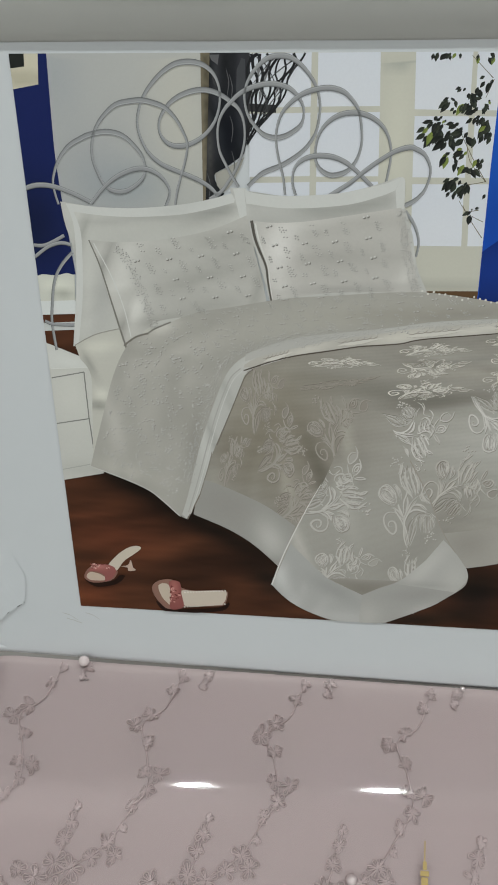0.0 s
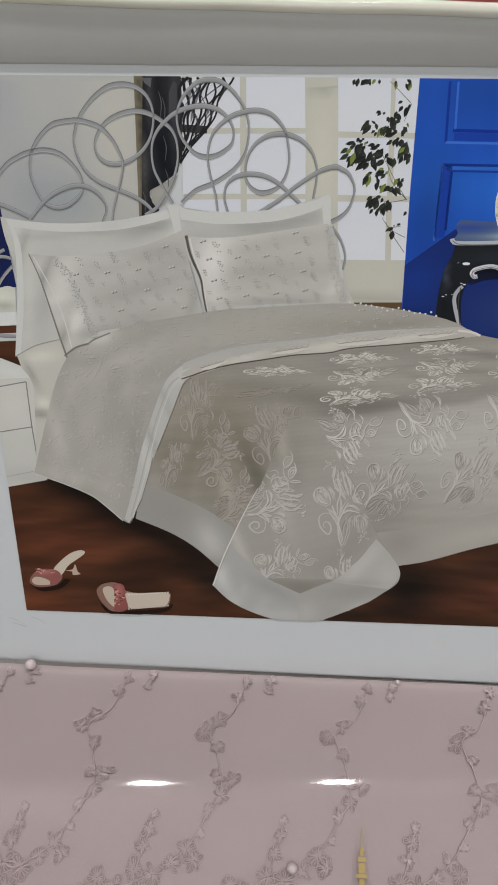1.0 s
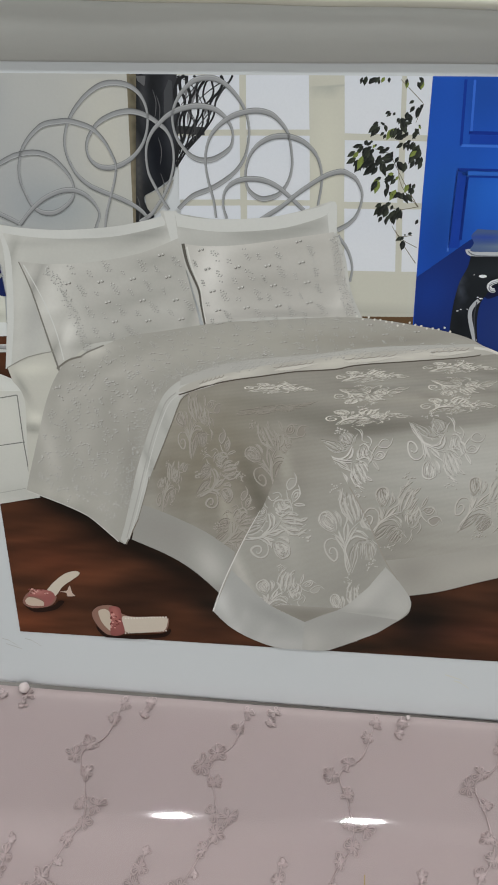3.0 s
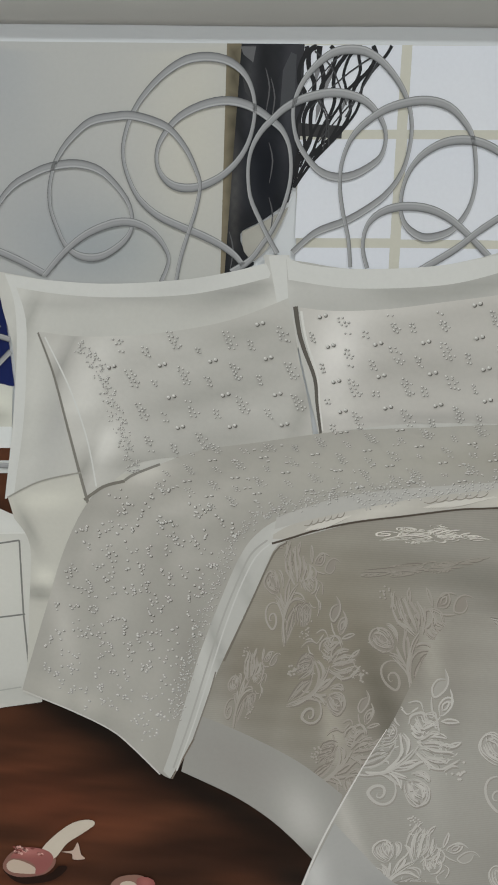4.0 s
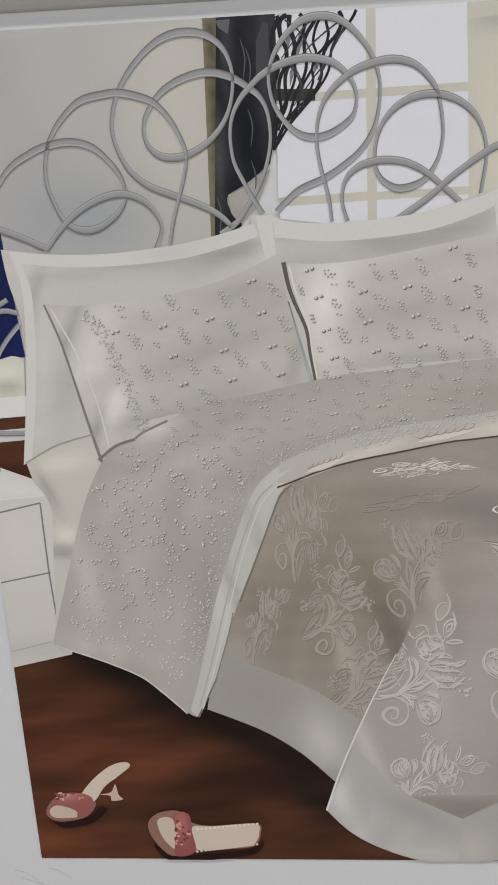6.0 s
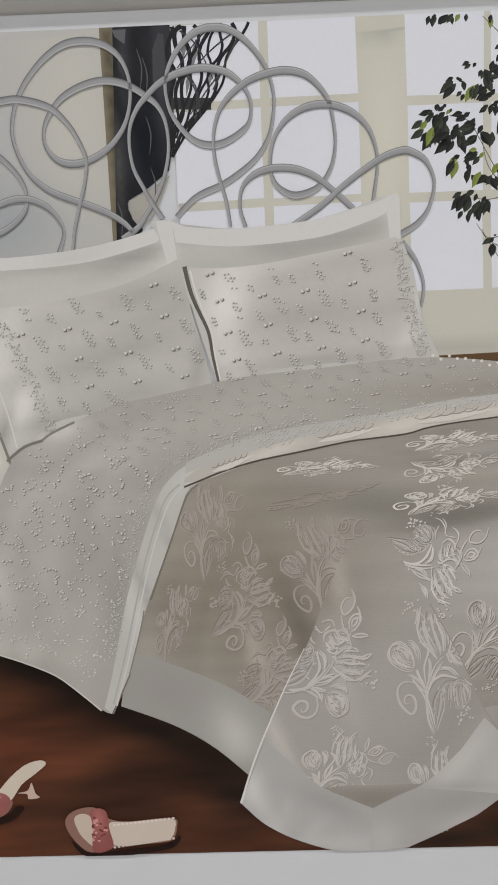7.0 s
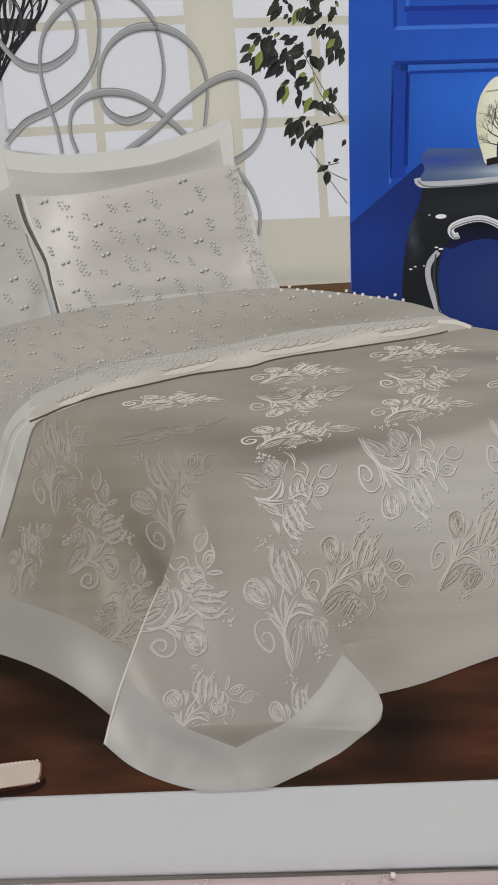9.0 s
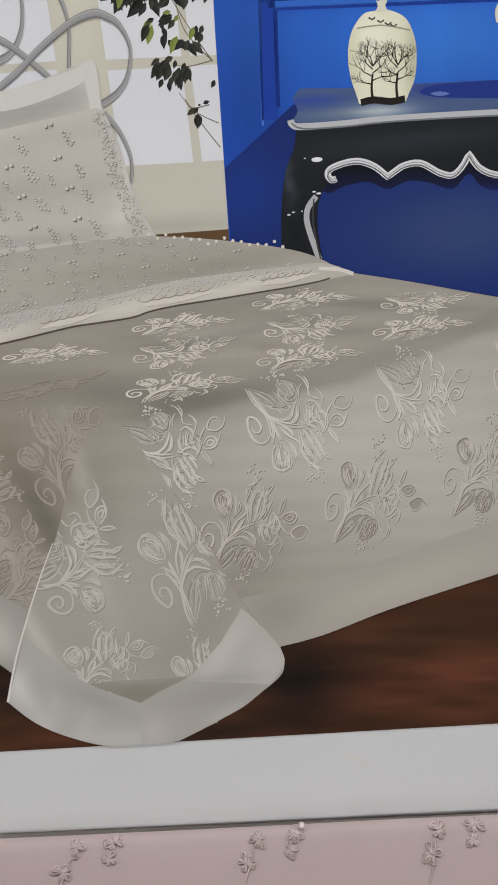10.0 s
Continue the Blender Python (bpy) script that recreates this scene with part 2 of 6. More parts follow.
def downlight(x, y):
    lamp = new("downlight")
    tagged(lamp, "round recessed ceiling spotlight, lit, out of view", "lamp", "ceiling spotlights")
    lamp.location = (x, y, CEILING)
    bm = bmesh.new()
    ring = [(0.075, 0.0), (0.095, 0.0), (0.095, -0.008), (0.078, -0.012), (0.072, -0.004)]
    vs = [[bm.verts.new((r * math.cos(a), r * math.sin(a), z)) for r, z in ring] for a in [6.28319 * i / 24 for i in range(24)]]
    for i in range(24):
        for j in range(len(ring)):
            bm.faces.new((vs[i][j], vs[(i + 1) % 24][j], vs[(i + 1) % 24][(j + 1) % 5], vs[i][(j + 1) % 5]))
    part("rim", bm, METAL, lamp, smooth=True)
    light = bpy.data.lights.new("bulb", "AREA")
    light.shape, light.size, light.energy = "DISK", 0.115, LAMP_WATTS
    light.color = (0.97, 0.98, 1.0)
    ob = new("bulb", light)
    ob.parent = lamp
    ob.location = (0, 0, -0.006)


for row in LAMP_Y:
    for col in LAMP_X:
        downlight(col + 0.275, row)


# ---- the box ----
def box_empty(name, label, category):
    e = new(name)
    e.matrix_world = BOX
    return tagged(e, label, category)


LID = box_empty("linen_box", "open white gift box with cream vinyl rim, paper torn", "box")


def sheet(name, pts, thick, y0, mat, parent, label="", bevel=0.0):
    """A board cut to an outline in the lid's plane, thick metres deep behind y0."""
    bm = bmesh.new()
    front = [bm.verts.new((u * D, y0, v * D)) for u, v in pts]
    face = bm.faces.new(front)
    r = bmesh.ops.extrude_face_region(bm, geom=[face])
    bmesh.ops.translate(bm, verts=[v for v in r["geom"] if isinstance(v, bmesh.types.BMVert)], vec=(0, thick, 0))
    bmesh.ops.recalc_face_normals(bm, faces=bm.faces[:])
    if bevel:
        bmesh.ops.bevel(bm, geom=[e for e in bm.edges], offset=bevel, segments=3, affect="EDGES")
    return part(name, bm, mat, parent, label, smooth=False)


# back board, and the white cover paper with its torn corner
sheet("back_board", [(-0.78, -0.36), (4.9, -0.46), (4.9, 3.2), (-0.78, 3.2)], 0.012, 0.0016, PAPER, LID)
sheet("cover_paper", [(-0.60, -0.30), (-0.50, -0.372), (0.0, -0.381), (2.0, -0.417), (4.8, -0.467), (4.8, 3.06), (-0.75, 3.06), (-0.72, 0.35)], 0.0006, 0.0003, PAPER, LID)


def bar(name, profile, x0, x1, mat, parent, sag=0.0, wob=0.0, n=60, label="", cut=-9.0):
    """A closed profile (y, z in decimetres) drawn along x, gently uneven."""
    vs, fs, k = [], [], len(profile)
    for i in range(n + 1):
        u = x0 + (x1 - x0) * i / n
        for y, z in profile:
            dz = (sag * (u - 2) if z > cut else 0.0) + wob * noise.noise((u * 1.7, 3.1, y))
            vs.append((u * D, (y + wob * 0.5 * noise.noise((u * 1.3, 9, z))) * D, (z + dz) * D))
        if i:
            for j in range(k):
                a, b = (i - 1) * k, i * k
                fs.append((a + j, b + j, b + (j + 1) % k, a + (j + 1) % k))
    fs += [tuple(range(k))[::-1], tuple(range(n * k, n * k + k))]
    return mesh_object(name, vs, fs, mat, parent, label, smooth=True)


def arc(cy, cz, r, a0, a1, n):
    return [(cy + r * math.cos(radians(a0 + (a1 - a0) * i / n)), cz + r * math.sin(radians(a0 + (a1 - a0) * i / n))) for i in range(n + 1)]


# near-black strip on the cover paper, standing for the shade under the torn flap
DARK = material('flap_shade', (0.05, 0.05, 0.05), rough=0.8)
sheet('flap_shadow_strip', [(-0.345, 0.0), (-0.38, -0.03), (-0.42, -0.055), (-0.47, -0.10), (-0.475, -0.085), (-0.425, -0.035), (-0.385, -0.005), (-0.352, 0.025)], 0.0001, 0.00012, DARK, LID)
# the cover's torn flap, lifting towards its ragged edge
ragged = [(-0.312, 0.20), (-0.318, 0.14), (-0.327, 0.08), (-0.338, 0.03), (-0.350, -0.004), (-0.385, -0.022), (-0.410, -0.052), (-0.455, -0.078), (-0.500, -0.13), (-0.62, -0.20)]
rooted = [(-0.40, 0.42), (-0.44, 0.40), (-0.48, 0.38), (-0.52, 0.36), (-0.56, 0.34), (-0.60, 0.32), (-0.64, 0.30), (-0.68, 0.28), (-0.71, 0.26), (-0.74, 0.22)]
vs = [(u * D, 0.00026, v * D) for u, v in rooted] + [(u * D, -0.0002 - 0.0001 * min(k, 7), v * D) for k, (u, v) in enumerate(ragged)]
flap = mesh_object("torn_flap", vs, [(k, k + 1, k + 11, k + 10) for k in range(9)], PAPER, LID, "torn flap of the white cover paper")
# rounded lower edge of the lid
bar("lower_edge", [(0.10, -0.38), (0.004, -0.40), (0.003, -0.416)] + arc(0.058, -0.418, 0.055, 180, 280, 8) + [(0.10, -0.47)], -0.62, 4.8, PAPER, LID, sag=-0.018)
# shaded lining that leans out over the picture, and the padded cream rim on it
bar("top_lining", [(0.06, 3.045), (-0.002, 3.045), (-0.012, 3.055), (-0.03, 3.085), (-0.06, 3.16), (-0.075, 3.21), (-0.08, 3.255), (-0.06, 3.262), (0.06, 3.262)], -0.9, 4.95, LINER, LID, wob=0.004, sag=-0.025, cut=3.15)
bar("padded_rim", arc(-0.075, 3.272, 0.030, 0, 345, 20), -0.95, 5.0, VINYL, LID, wob=0.012, sag=-0.025, label="padded cream vinyl rim")

PHOTO = box_empty("printed_photograph", "flat printed photograph of a made bed, on white board", "picture")

# ---- the printed photograph: areas of ink, back to front ----
CREAM, PANE, NAVY = (187, 185, 173), (204, 207, 214), (26, 36, 92)


def floor_tone(u, v, c):
    w = v - 0.12 * u if u < 1.6 else v + 0.1 * u
    n = noise.noise((u * 1.3, w * 6.0, 3.0)) + 0.7 * noise.noise((u * 2.6, w * 15.0, 8.0)) + 0.4 * noise.noise((u * 5.0, w * 34.0, 1.0))
    k = 1.0 + 0.34 * n
    return c[0] * k, c[1] * k, c[2] * k


printed("wooden_floor", [(0, 0), (0, 0), (WIDE, 0), (WIDE, 0), (WIDE, 1.9), (WIDE, 1.9), (0, 1.9), (0, 1.9)], (70, 42, 28), 1,
        [(0.235, 0.512, 0.194, 0.101, -10, (26, 12, 8)), (0.051, 0.066, 0.136, 0.110, 0, (20, 8, 4)), (0.716, 0.328, 0.216, 0.104, 20, (-18, -10, -6)),
         (0.397, 0.852, 0.249, 0.047, -25, (-45, -25, -16)), (0.878, 0.555, 0.295, 0.055, -25, (-40, -22, -14)), (1.124, 0.273, 0.107, 0.065, -30, (-36, -18, -10)),
         (2.280, 0.234, 0.133, 0.133, 30, (-46, -24, -14)), (2.802, 0.463, 0.260, 0.076, 14, (-14, -6, -2)), (2.701, 0.210, 0.334, 0.054, 6, (16, 8, 8)), (1.961, 0.037, 0.180, 0.039, 10, (-30, -14, -8))],
        step=0.022, shade=floor_tone, label="dark brown floorboards in the photograph")
printed("grey_wall", [(0.115, 3.022), (0.115, 3.022), (0.851, 3.019), (0.851, 3.019), (0.837, 2.350), (0.837, 2.350), (0.021, 2.313), (0.021, 2.313)], (172, 172, 169), 2,
        [(0.285, 2.520, 0.157, 0.150, 0, (-9, -8, -5)), (0.738, 2.762, 0.099, 0.279, 0, (12, 10, 4)), (0.202, 2.922, 0.075, 0.136, 0, (-10, -8, -4)), (0.488, 2.447, 0.157, 0.076, 0, (-16, -12, -8))], step=0.06)
printed("blue_wall_strip", [(-0.033, 3.034), (-0.033, 3.034), (0.164, 3.033), (0.164, 3.033), (0.166, 2.989), (0.166, 2.989), (0.155, 2.618), (0.162, 2.406), (0.162, 2.406), (0.190, 2.029), (0.190, 2.029), (-0.048, 2.007), (-0.048, 2.007)], (24, 34, 84), 3, [(0.014, 2.260, 0.109, 0.161, 0, (-6, -8, -26))], step=0.06)
printed("wall_picture_frame", [(-0.033, 3.034), (-0.033, 3.034), (0.132, 3.033), (0.132, 3.033), (0.116, 2.877), (0.116, 2.877), (-0.061, 2.847), (-0.061, 2.847)], (196, 190, 170), 4, [(0.048, 2.900, 0.101, 0.018, 0, (-26, -26, -26))], step=0.03)
printed("wall_picture", [(-0.033, 3.034), (-0.033, 3.034), (0.069, 3.034), (0.069, 3.034), (0.063, 2.949), (0.063, 2.949), (-0.048, 2.936), (-0.048, 2.936)], (34, 36, 34), 5)
printed("door_post", [(0.833, 3.016), (0.833, 3.016), (0.877, 3.014), (0.877, 3.014), (0.839, 2.380), (0.839, 2.380), (0.822, 2.376), (0.822, 2.376)], (118, 110, 92), 4, [(0.858, 2.742, 0.010, 0.313, 0, (-50, -46, -40))], step=0.03)
printed("window_frame", [(1.022, 3.035), (1.022, 3.035), (2.086, 3.043), (2.086, 3.043), (2.091, 1.962), (2.091, 1.962), (1.840, 1.957), (1.840, 1.957), (1.044, 2.292), (1.044, 2.292)], CREAM, 3,
        [(1.659, 2.983, 0.039, 0.028, 0, (-40, -36, -30)), (1.674, 2.613, 0.051, 0.226, 0, (10, 10, 8)), (1.920, 2.001, 0.192, 0.017, 0, (-18, -18, -16)), (1.025, 2.529, 0.037, 0.129, 0, (-20, -20, -18))], step=0.05)


def window_pane(pane):
    mid = sum((Vector(p) for p in pane), Vector((0, 0))) / len(pane)
    printed("window_pane", pane, PANE, 4, [(mid[0], mid[1] - 0.1, 0.15, 0.1, 0, (4, 3, 1))], step=0.1)


window_pane([(1.032, 3.035), (1.032, 3.035), (1.301, 3.037), (1.301, 3.037), (1.301, 2.788), (1.301, 2.788), (1.023, 2.782), (1.023, 2.782)])
window_pane([(1.328, 3.037), (1.328, 3.037), (1.583, 3.039), (1.583, 3.039), (1.594, 2.791), (1.594, 2.791), (1.329, 2.788), (1.329, 2.788)])
window_pane([(1.038, 2.758), (1.038, 2.758), (1.301, 2.764), (1.301, 2.764), (1.303, 2.499), (1.303, 2.499), (1.034, 2.493), (1.034, 2.493)])
window_pane([(1.331, 2.764), (1.331, 2.764), (1.595, 2.767), (1.595, 2.767), (1.604, 2.501), (1.604, 2.501), (1.332, 2.497), (1.332, 2.497)])
window_pane([(1.036, 2.467), (1.036, 2.467), (1.303, 2.473), (1.303, 2.473), (1.305, 2.296), (1.305, 2.296), (1.044, 2.292), (1.044, 2.292)])
window_pane([(1.332, 2.474), (1.332, 2.474), (1.604, 2.478), (1.604, 2.478), (1.610, 2.301), (1.610, 2.301), (1.332, 2.297), (1.332, 2.297)])
window_pane([(1.727, 3.040), (1.727, 3.040), (1.958, 3.042), (1.958, 3.042), (1.969, 2.775), (1.969, 2.775), (1.740, 2.778), (1.740, 2.778)])
window_pane([(1.977, 3.042), (1.977, 3.042), (2.081, 3.043), (2.081, 3.043), (2.089, 2.774), (2.089, 2.774), (1.991, 2.776), (1.991, 2.776)])
window_pane([(1.742, 2.751), (1.742, 2.751), (1.968, 2.751), (1.968, 2.751), (1.978, 2.498), (1.978, 2.498), (1.752, 2.498), (1.752, 2.498)])
window_pane([(1.993, 2.752), (1.993, 2.752), (2.089, 2.750), (2.089, 2.750), (2.089, 2.497), (2.089, 2.497), (2.004, 2.499), (2.004, 2.499)])
window_pane([(1.754, 2.469), (1.754, 2.469), (1.977, 2.470), (1.977, 2.470), (1.993, 2.196), (1.993, 2.196), (1.768, 2.195), (1.768, 2.195)])
window_pane([(2.003, 2.470), (2.003, 2.470), (2.089, 2.472), (2.089, 2.472), (2.089, 2.198), (2.089, 2.198), (2.020, 2.197), (2.020, 2.197)])
printed("skirting_line", [(1.817, 1.982), (1.817, 1.982), (2.097, 1.988), (2.097, 1.988), (2.095, 1.942), (2.095, 1.942), (1.819, 1.936), (1.819, 1.936)], (92, 70, 48), 4)
# dark drape and bare twigs
def drape_tone(u, v, c):
    n = 34 * max(0.0, noise.noise((u * 11.0 + v * 3.0, v * 4.0, 6.0))) + 10 * noise.noise((u * 30.0, v * 12.0, 2.0))
    return c[0] - 5 + n, c[1] - 5 + n, c[2] - 4 + n


printed("dark_drape", [(0.874, 3.021), (0.874, 3.021), (1.042, 3.013), (1.042, 3.013), (1.042, 2.857), (1.034, 2.703), (1.013, 2.592), (1.013, 2.592), (0.938, 2.538), (0.878, 2.500), (0.899, 2.440), (0.918, 2.414), (0.834, 2.384), (0.834, 2.384)], (35, 36, 38), 5,
        [(1.004, 2.858, 0.016, 0.137, 2, (34, 34, 36)), (0.900, 2.909, 0.013, 0.105, 0, (26, 26, 26)), (0.945, 2.675, 0.034, 0.095, 0, (-14, -12, -8)), (0.859, 2.582, 0.010, 0.146, 0, (30, 28, 24))], step=0.018, shade=drape_tone)
printed("pale_leaf", [(0.882, 2.508), (0.882, 2.508), (0.947, 2.538), (1.014, 2.579), (1.014, 2.579), (0.989, 2.520), (0.955, 2.460), (0.919, 2.425), (0.919, 2.425), (0.889, 2.453)], (150, 148, 140), 6, [(0.936, 2.497, 0.034, 0.033, 0, 12)], step=0.03)
printed("drape_fold", [(0.986, 2.935), (0.986, 2.935), (1.007, 2.980), (1.007, 2.980), (1.022, 2.974), (1.022, 2.974), (1.020, 2.875), (1.020, 2.875), (0.981, 2.833), (0.981, 2.833)], (66, 67, 70), 5.4)
printed("drape_fold", [(0.870, 2.993), (0.870, 2.993), (0.912, 2.993), (0.912, 2.993), (0.905, 2.953), (0.905, 2.953), (0.878, 2.973), (0.878, 2.973)], (92, 92, 94), 5.4)
printed("drape_fold", [(0.872, 2.942), (0.872, 2.942), (0.901, 2.926), (0.901, 2.926), (0.898, 2.864), (0.898, 2.864), (0.884, 2.880), (0.884, 2.880)], (58, 58, 60), 5.4)
# a net of bare twigs that narrows downwards
twigs = Strokes()
rng = random.Random(5)
NET_LEFT = spline([(1.033, 2.995), (1.036, 2.921), (1.033, 2.843), (1.030, 2.764), (1.026, 2.700), (1.024, 2.631)], 6)
NET_RIGHT = spline([(1.267, 2.998), (1.229, 2.922), (1.194, 2.850), (1.151, 2.768), (1.082, 2.706), (1.028, 2.631)], 6)


def twig_at(s, q):
    a, b = NET_LEFT[int(q * (len(NET_LEFT) - 1))], NET_RIGHT[int(q * (len(NET_RIGHT) - 1))]
    return a.lerp(b, min(max(s, -0.05), 1.05))


for i in range(9):
    drift, pts = rng.uniform(-0.06, 0.06), []
    for j in range(11):
        q = j / 10
        zig = 0.045 * (1 if (j + i) % 4 < 2 else -1)
        pts.append(twig_at(0.02 + i / 8.3 + zig + drift * q, q * (0.86 + 0.14 * (i % 3) / 2)))
    twigs.line(pts, rng.uniform(0.007, 0.015), (34, 34, 36), 0.006, layer=0.04 * i)
for i in range(8):
    s0, s1, q0 = rng.random(), rng.random(), rng.uniform(0.0, 0.5)
    twigs.line([twig_at(s0, q0), twig_at(0.6 * s0 + 0.4 * s1, q0 + 0.12), twig_at(s1, q0 + 0.34)], 0.005, (62, 62, 64), 0.003, layer=0.4 + 0.02 * i)
for i in range(7):
    s0, q0 = rng.uniform(0.1, 0.9), rng.uniform(0.05, 0.55)
    twigs.blob([twig_at(s0, q0), twig_at(s0 + 0.05, q0 + 0.09), twig_at(s0, q0 + 0.18), twig_at(s0 - 0.05, q0 + 0.08)], (118, 118, 120), -0.3 + 0.02 * i)
for k, ends in enumerate([(0.954, 2.916), (0.953, 2.751), (0.957, 2.604), (0.846, 2.507), (0.939, 2.940)]):
    twigs.line([ends, Vector(ends) + Vector((0.012, -0.05)), Vector(ends) + Vector((0.004, -0.11))], 0.004, (84, 84, 86), layer=0.7, taper=True)
twigs.line([(1.031, 2.785), (1.097, 2.781), (1.153, 2.779)], 0.033, (52, 52, 53), smooth=False, layer=-0.5)
twigs.done("twig_tangle", 7, "thin black bare twigs before the window", "stuff")

# blue panelled wall
def brushed(u, v, c):
    """Brush marks in the paint, and the sunk field of the panel, which shines more."""
    n = 1.0 + 0.07 * noise.noise((u * 9.0, v * 1.6, 4.0)) + 0.05 * noise.noise((u * 2.0, v * 2.0, 7.0))
    g = 3 if u > 2.262 and v < 2.605 else 0
    return c[0] * n + 0.4 * g, c[1] * n + g, c[2] * n + g


printed("blue_wall", [(2.081, 3.065), (2.081, 3.065), (3.624, 3.075), (3.624, 3.075), (4.068, 1.543), (4.068, 1.543), (2.131, 1.491), (2.131, 1.491), (2.092, 1.918), (2.092, 1.918), (2.082, 2.543), (2.082, 2.543)], (30, 80, 178), 5,
        [(2.550, 2.550, 0.437, 0.092, 0, (4, 10, 10)), (2.124, 2.253, 0.107, 0.207, 20, (-4, -10, -16)), (2.788, 2.494, 0.203, 0.109, 0, (12, 18, 8)), (2.179, 2.473, 0.051, 0.187, 0, (-2, -8, -22)), (2.345, 2.954, 0.194, 0.092, 0, (-2, -8, -20))], step=0.035, shade=brushed, label="blue panelled wall in the photograph")
printed("wall_shadow", [(2.088, 2.173), (2.088, 2.173), (2.198, 2.261), (2.198, 2.261), (2.303, 2.346), (2.303, 2.346), (2.382, 2.386), (2.382, 2.386), (3.587, 2.366), (3.587, 2.366), (3.712, 1.568), (3.712, 1.568), (2.106, 1.647), (2.106, 1.647)], (21, 41, 104), 6, [(2.145, 2.100, 0.090, 0.080, 40, (2, 10, 22)), (2.670, 1.952, 0.218, 0.107, 0, (14, 12, 4)), (2.925, 1.940, 0.183, 0.108, 0, (18, 18, 4))], step=0.05)
lines = Strokes()
lines.line([(2.237, 2.638), (2.237, 2.638), (2.236, 2.308), (2.236, 2.308)][::2], 0.050, (22, 58, 150), smooth=False)
lines.line([(2.218, 2.640), (2.218, 2.640), (2.213, 2.293), (2.213, 2.293)][::2], 0.007, (70, 112, 196), smooth=False)
lines.line([(2.262, 2.614), (2.262, 2.614), (2.262, 2.343), (2.262, 2.343)][::2], 0.012, (16, 44, 124), smooth=False)
lines.line([(2.218, 2.640), (2.218, 2.640), (3.546, 2.629), (3.546, 2.629)][::2], 0.012, (18, 48, 136), smooth=False)
lines.line([(2.263, 2.613), (2.263, 2.613), (3.550, 2.605), (3.550, 2.605)][::2], 0.010, (18, 52, 142), smooth=False)
lines.line([(2.240, 2.627), (2.240, 2.627), (3.548, 2.617), (3.548, 2.617)][::2], 0.022, (44, 98, 190), smooth=False)
lines.line([(2.218, 2.640), (2.218, 2.640), (2.265, 2.613), (2.265, 2.613)][::2], 0.006, (78, 124, 206), smooth=False)
lines.line([(2.221, 2.736), (2.221, 2.736), (3.066, 2.728), (3.066, 2.728)][::2], 0.010, (58, 108, 200), smooth=False)
lines.line([(2.247, 2.787), (2.247, 2.787), (3.060, 2.776), (3.060, 2.776)][::2], 0.014, (16, 46, 136), smooth=False)
lines.line([(2.213, 2.989), (2.213, 2.989), (2.221, 2.736), (2.221, 2.736)][::2], 0.012, (16, 50, 140), smooth=False)
lines.line([(2.249, 2.988), (2.249, 2.988), (2.257, 2.787), (2.257, 2.787)][::2], 0.010, (52, 100, 196), smooth=False)
lines.line([(2.254, 2.761), (2.254, 2.761), (3.063, 2.752), (3.063, 2.752)][::2], 0.035, (22, 60, 156), smooth=False)
lines.done("panel_moulding", 5.5, "raised panel mouldings")

# plant
leaves = Strokes()
rng = random.Random(11)
for s in ([(2.070, 2.480), (2.011, 2.566), (1.956, 2.658), (1.929, 2.700), (1.869, 2.718)], [(2.070, 2.480), (1.993, 2.566), (1.968, 2.658)], [(2.051, 2.900), (1.999, 2.948), (1.956, 2.987)], [(2.055, 2.897), (2.029, 2.823)], [(2.079, 2.236), (2.038, 2.290), (2.000, 2.345), (1.963, 2.398)], [(2.077, 2.307), (2.036, 2.326), (2.000, 2.348)], [(2.053, 2.360), (2.000, 2.353), (1.981, 2.380)], [(2.070, 2.483), (1.996, 2.469), (1.961, 2.475)]):
    leaves.line(s, 0.0034, (104, 96, 78), 0.002)


def fig_leaf(base, tip, k):
    """A pointed drooping leaf with a paler half along its rib."""
    a, b = Vector(base), Vector(tip)
    a, b = a + (a - b) * 0.06, b + (b - a) * 0.10
    d = b - a
    n = Vector((-d[1], d[0])).normalized() * (0.185 * d.length + 0.002)
    bow = n * rng.uniform(-0.25, 0.25)
    shade = rng.random()
    rgb = (34, 36, 33) if shade < 0.62 else ((48, 52, 43) if shade < 0.93 else (112, 124, 60))
    pale = tuple(c + 11 for c in rgb)

    def side(w):
        return [a + d * t + bow * math.sin(3.1416 * t) + n * (w * g) for t, g in ((0.12, 0.45), (0.3, 0.95), (0.5, 1.0), (0.72, 0.62), (0.88, 0.25))]
    rib = [a + d * t + bow * math.sin(3.1416 * t) for t in (0.75, 0.5, 0.25)]
    leaves.blob([a] + side(1.0) + [b] + side(-1.0)[::-1], rgb, 0.004 * k)
    leaves.blob([a] + side(0.8) + [b] + rib, pale, 0.004 * k + 0.002)


def fig_leaves(start, points):
    for k in range(0, len(points), 2):
        fig_leaf(points[k], points[k + 1], start + k // 2)
        shift = Vector((rng.gauss(0, 0.010), rng.gauss(0, 0.008)))
        if rng.random() < 0.85:
            fig_leaf(Vector(points[k]) + shift, Vector(points[k + 1]) + 1.6 * shift, start + k // 2)


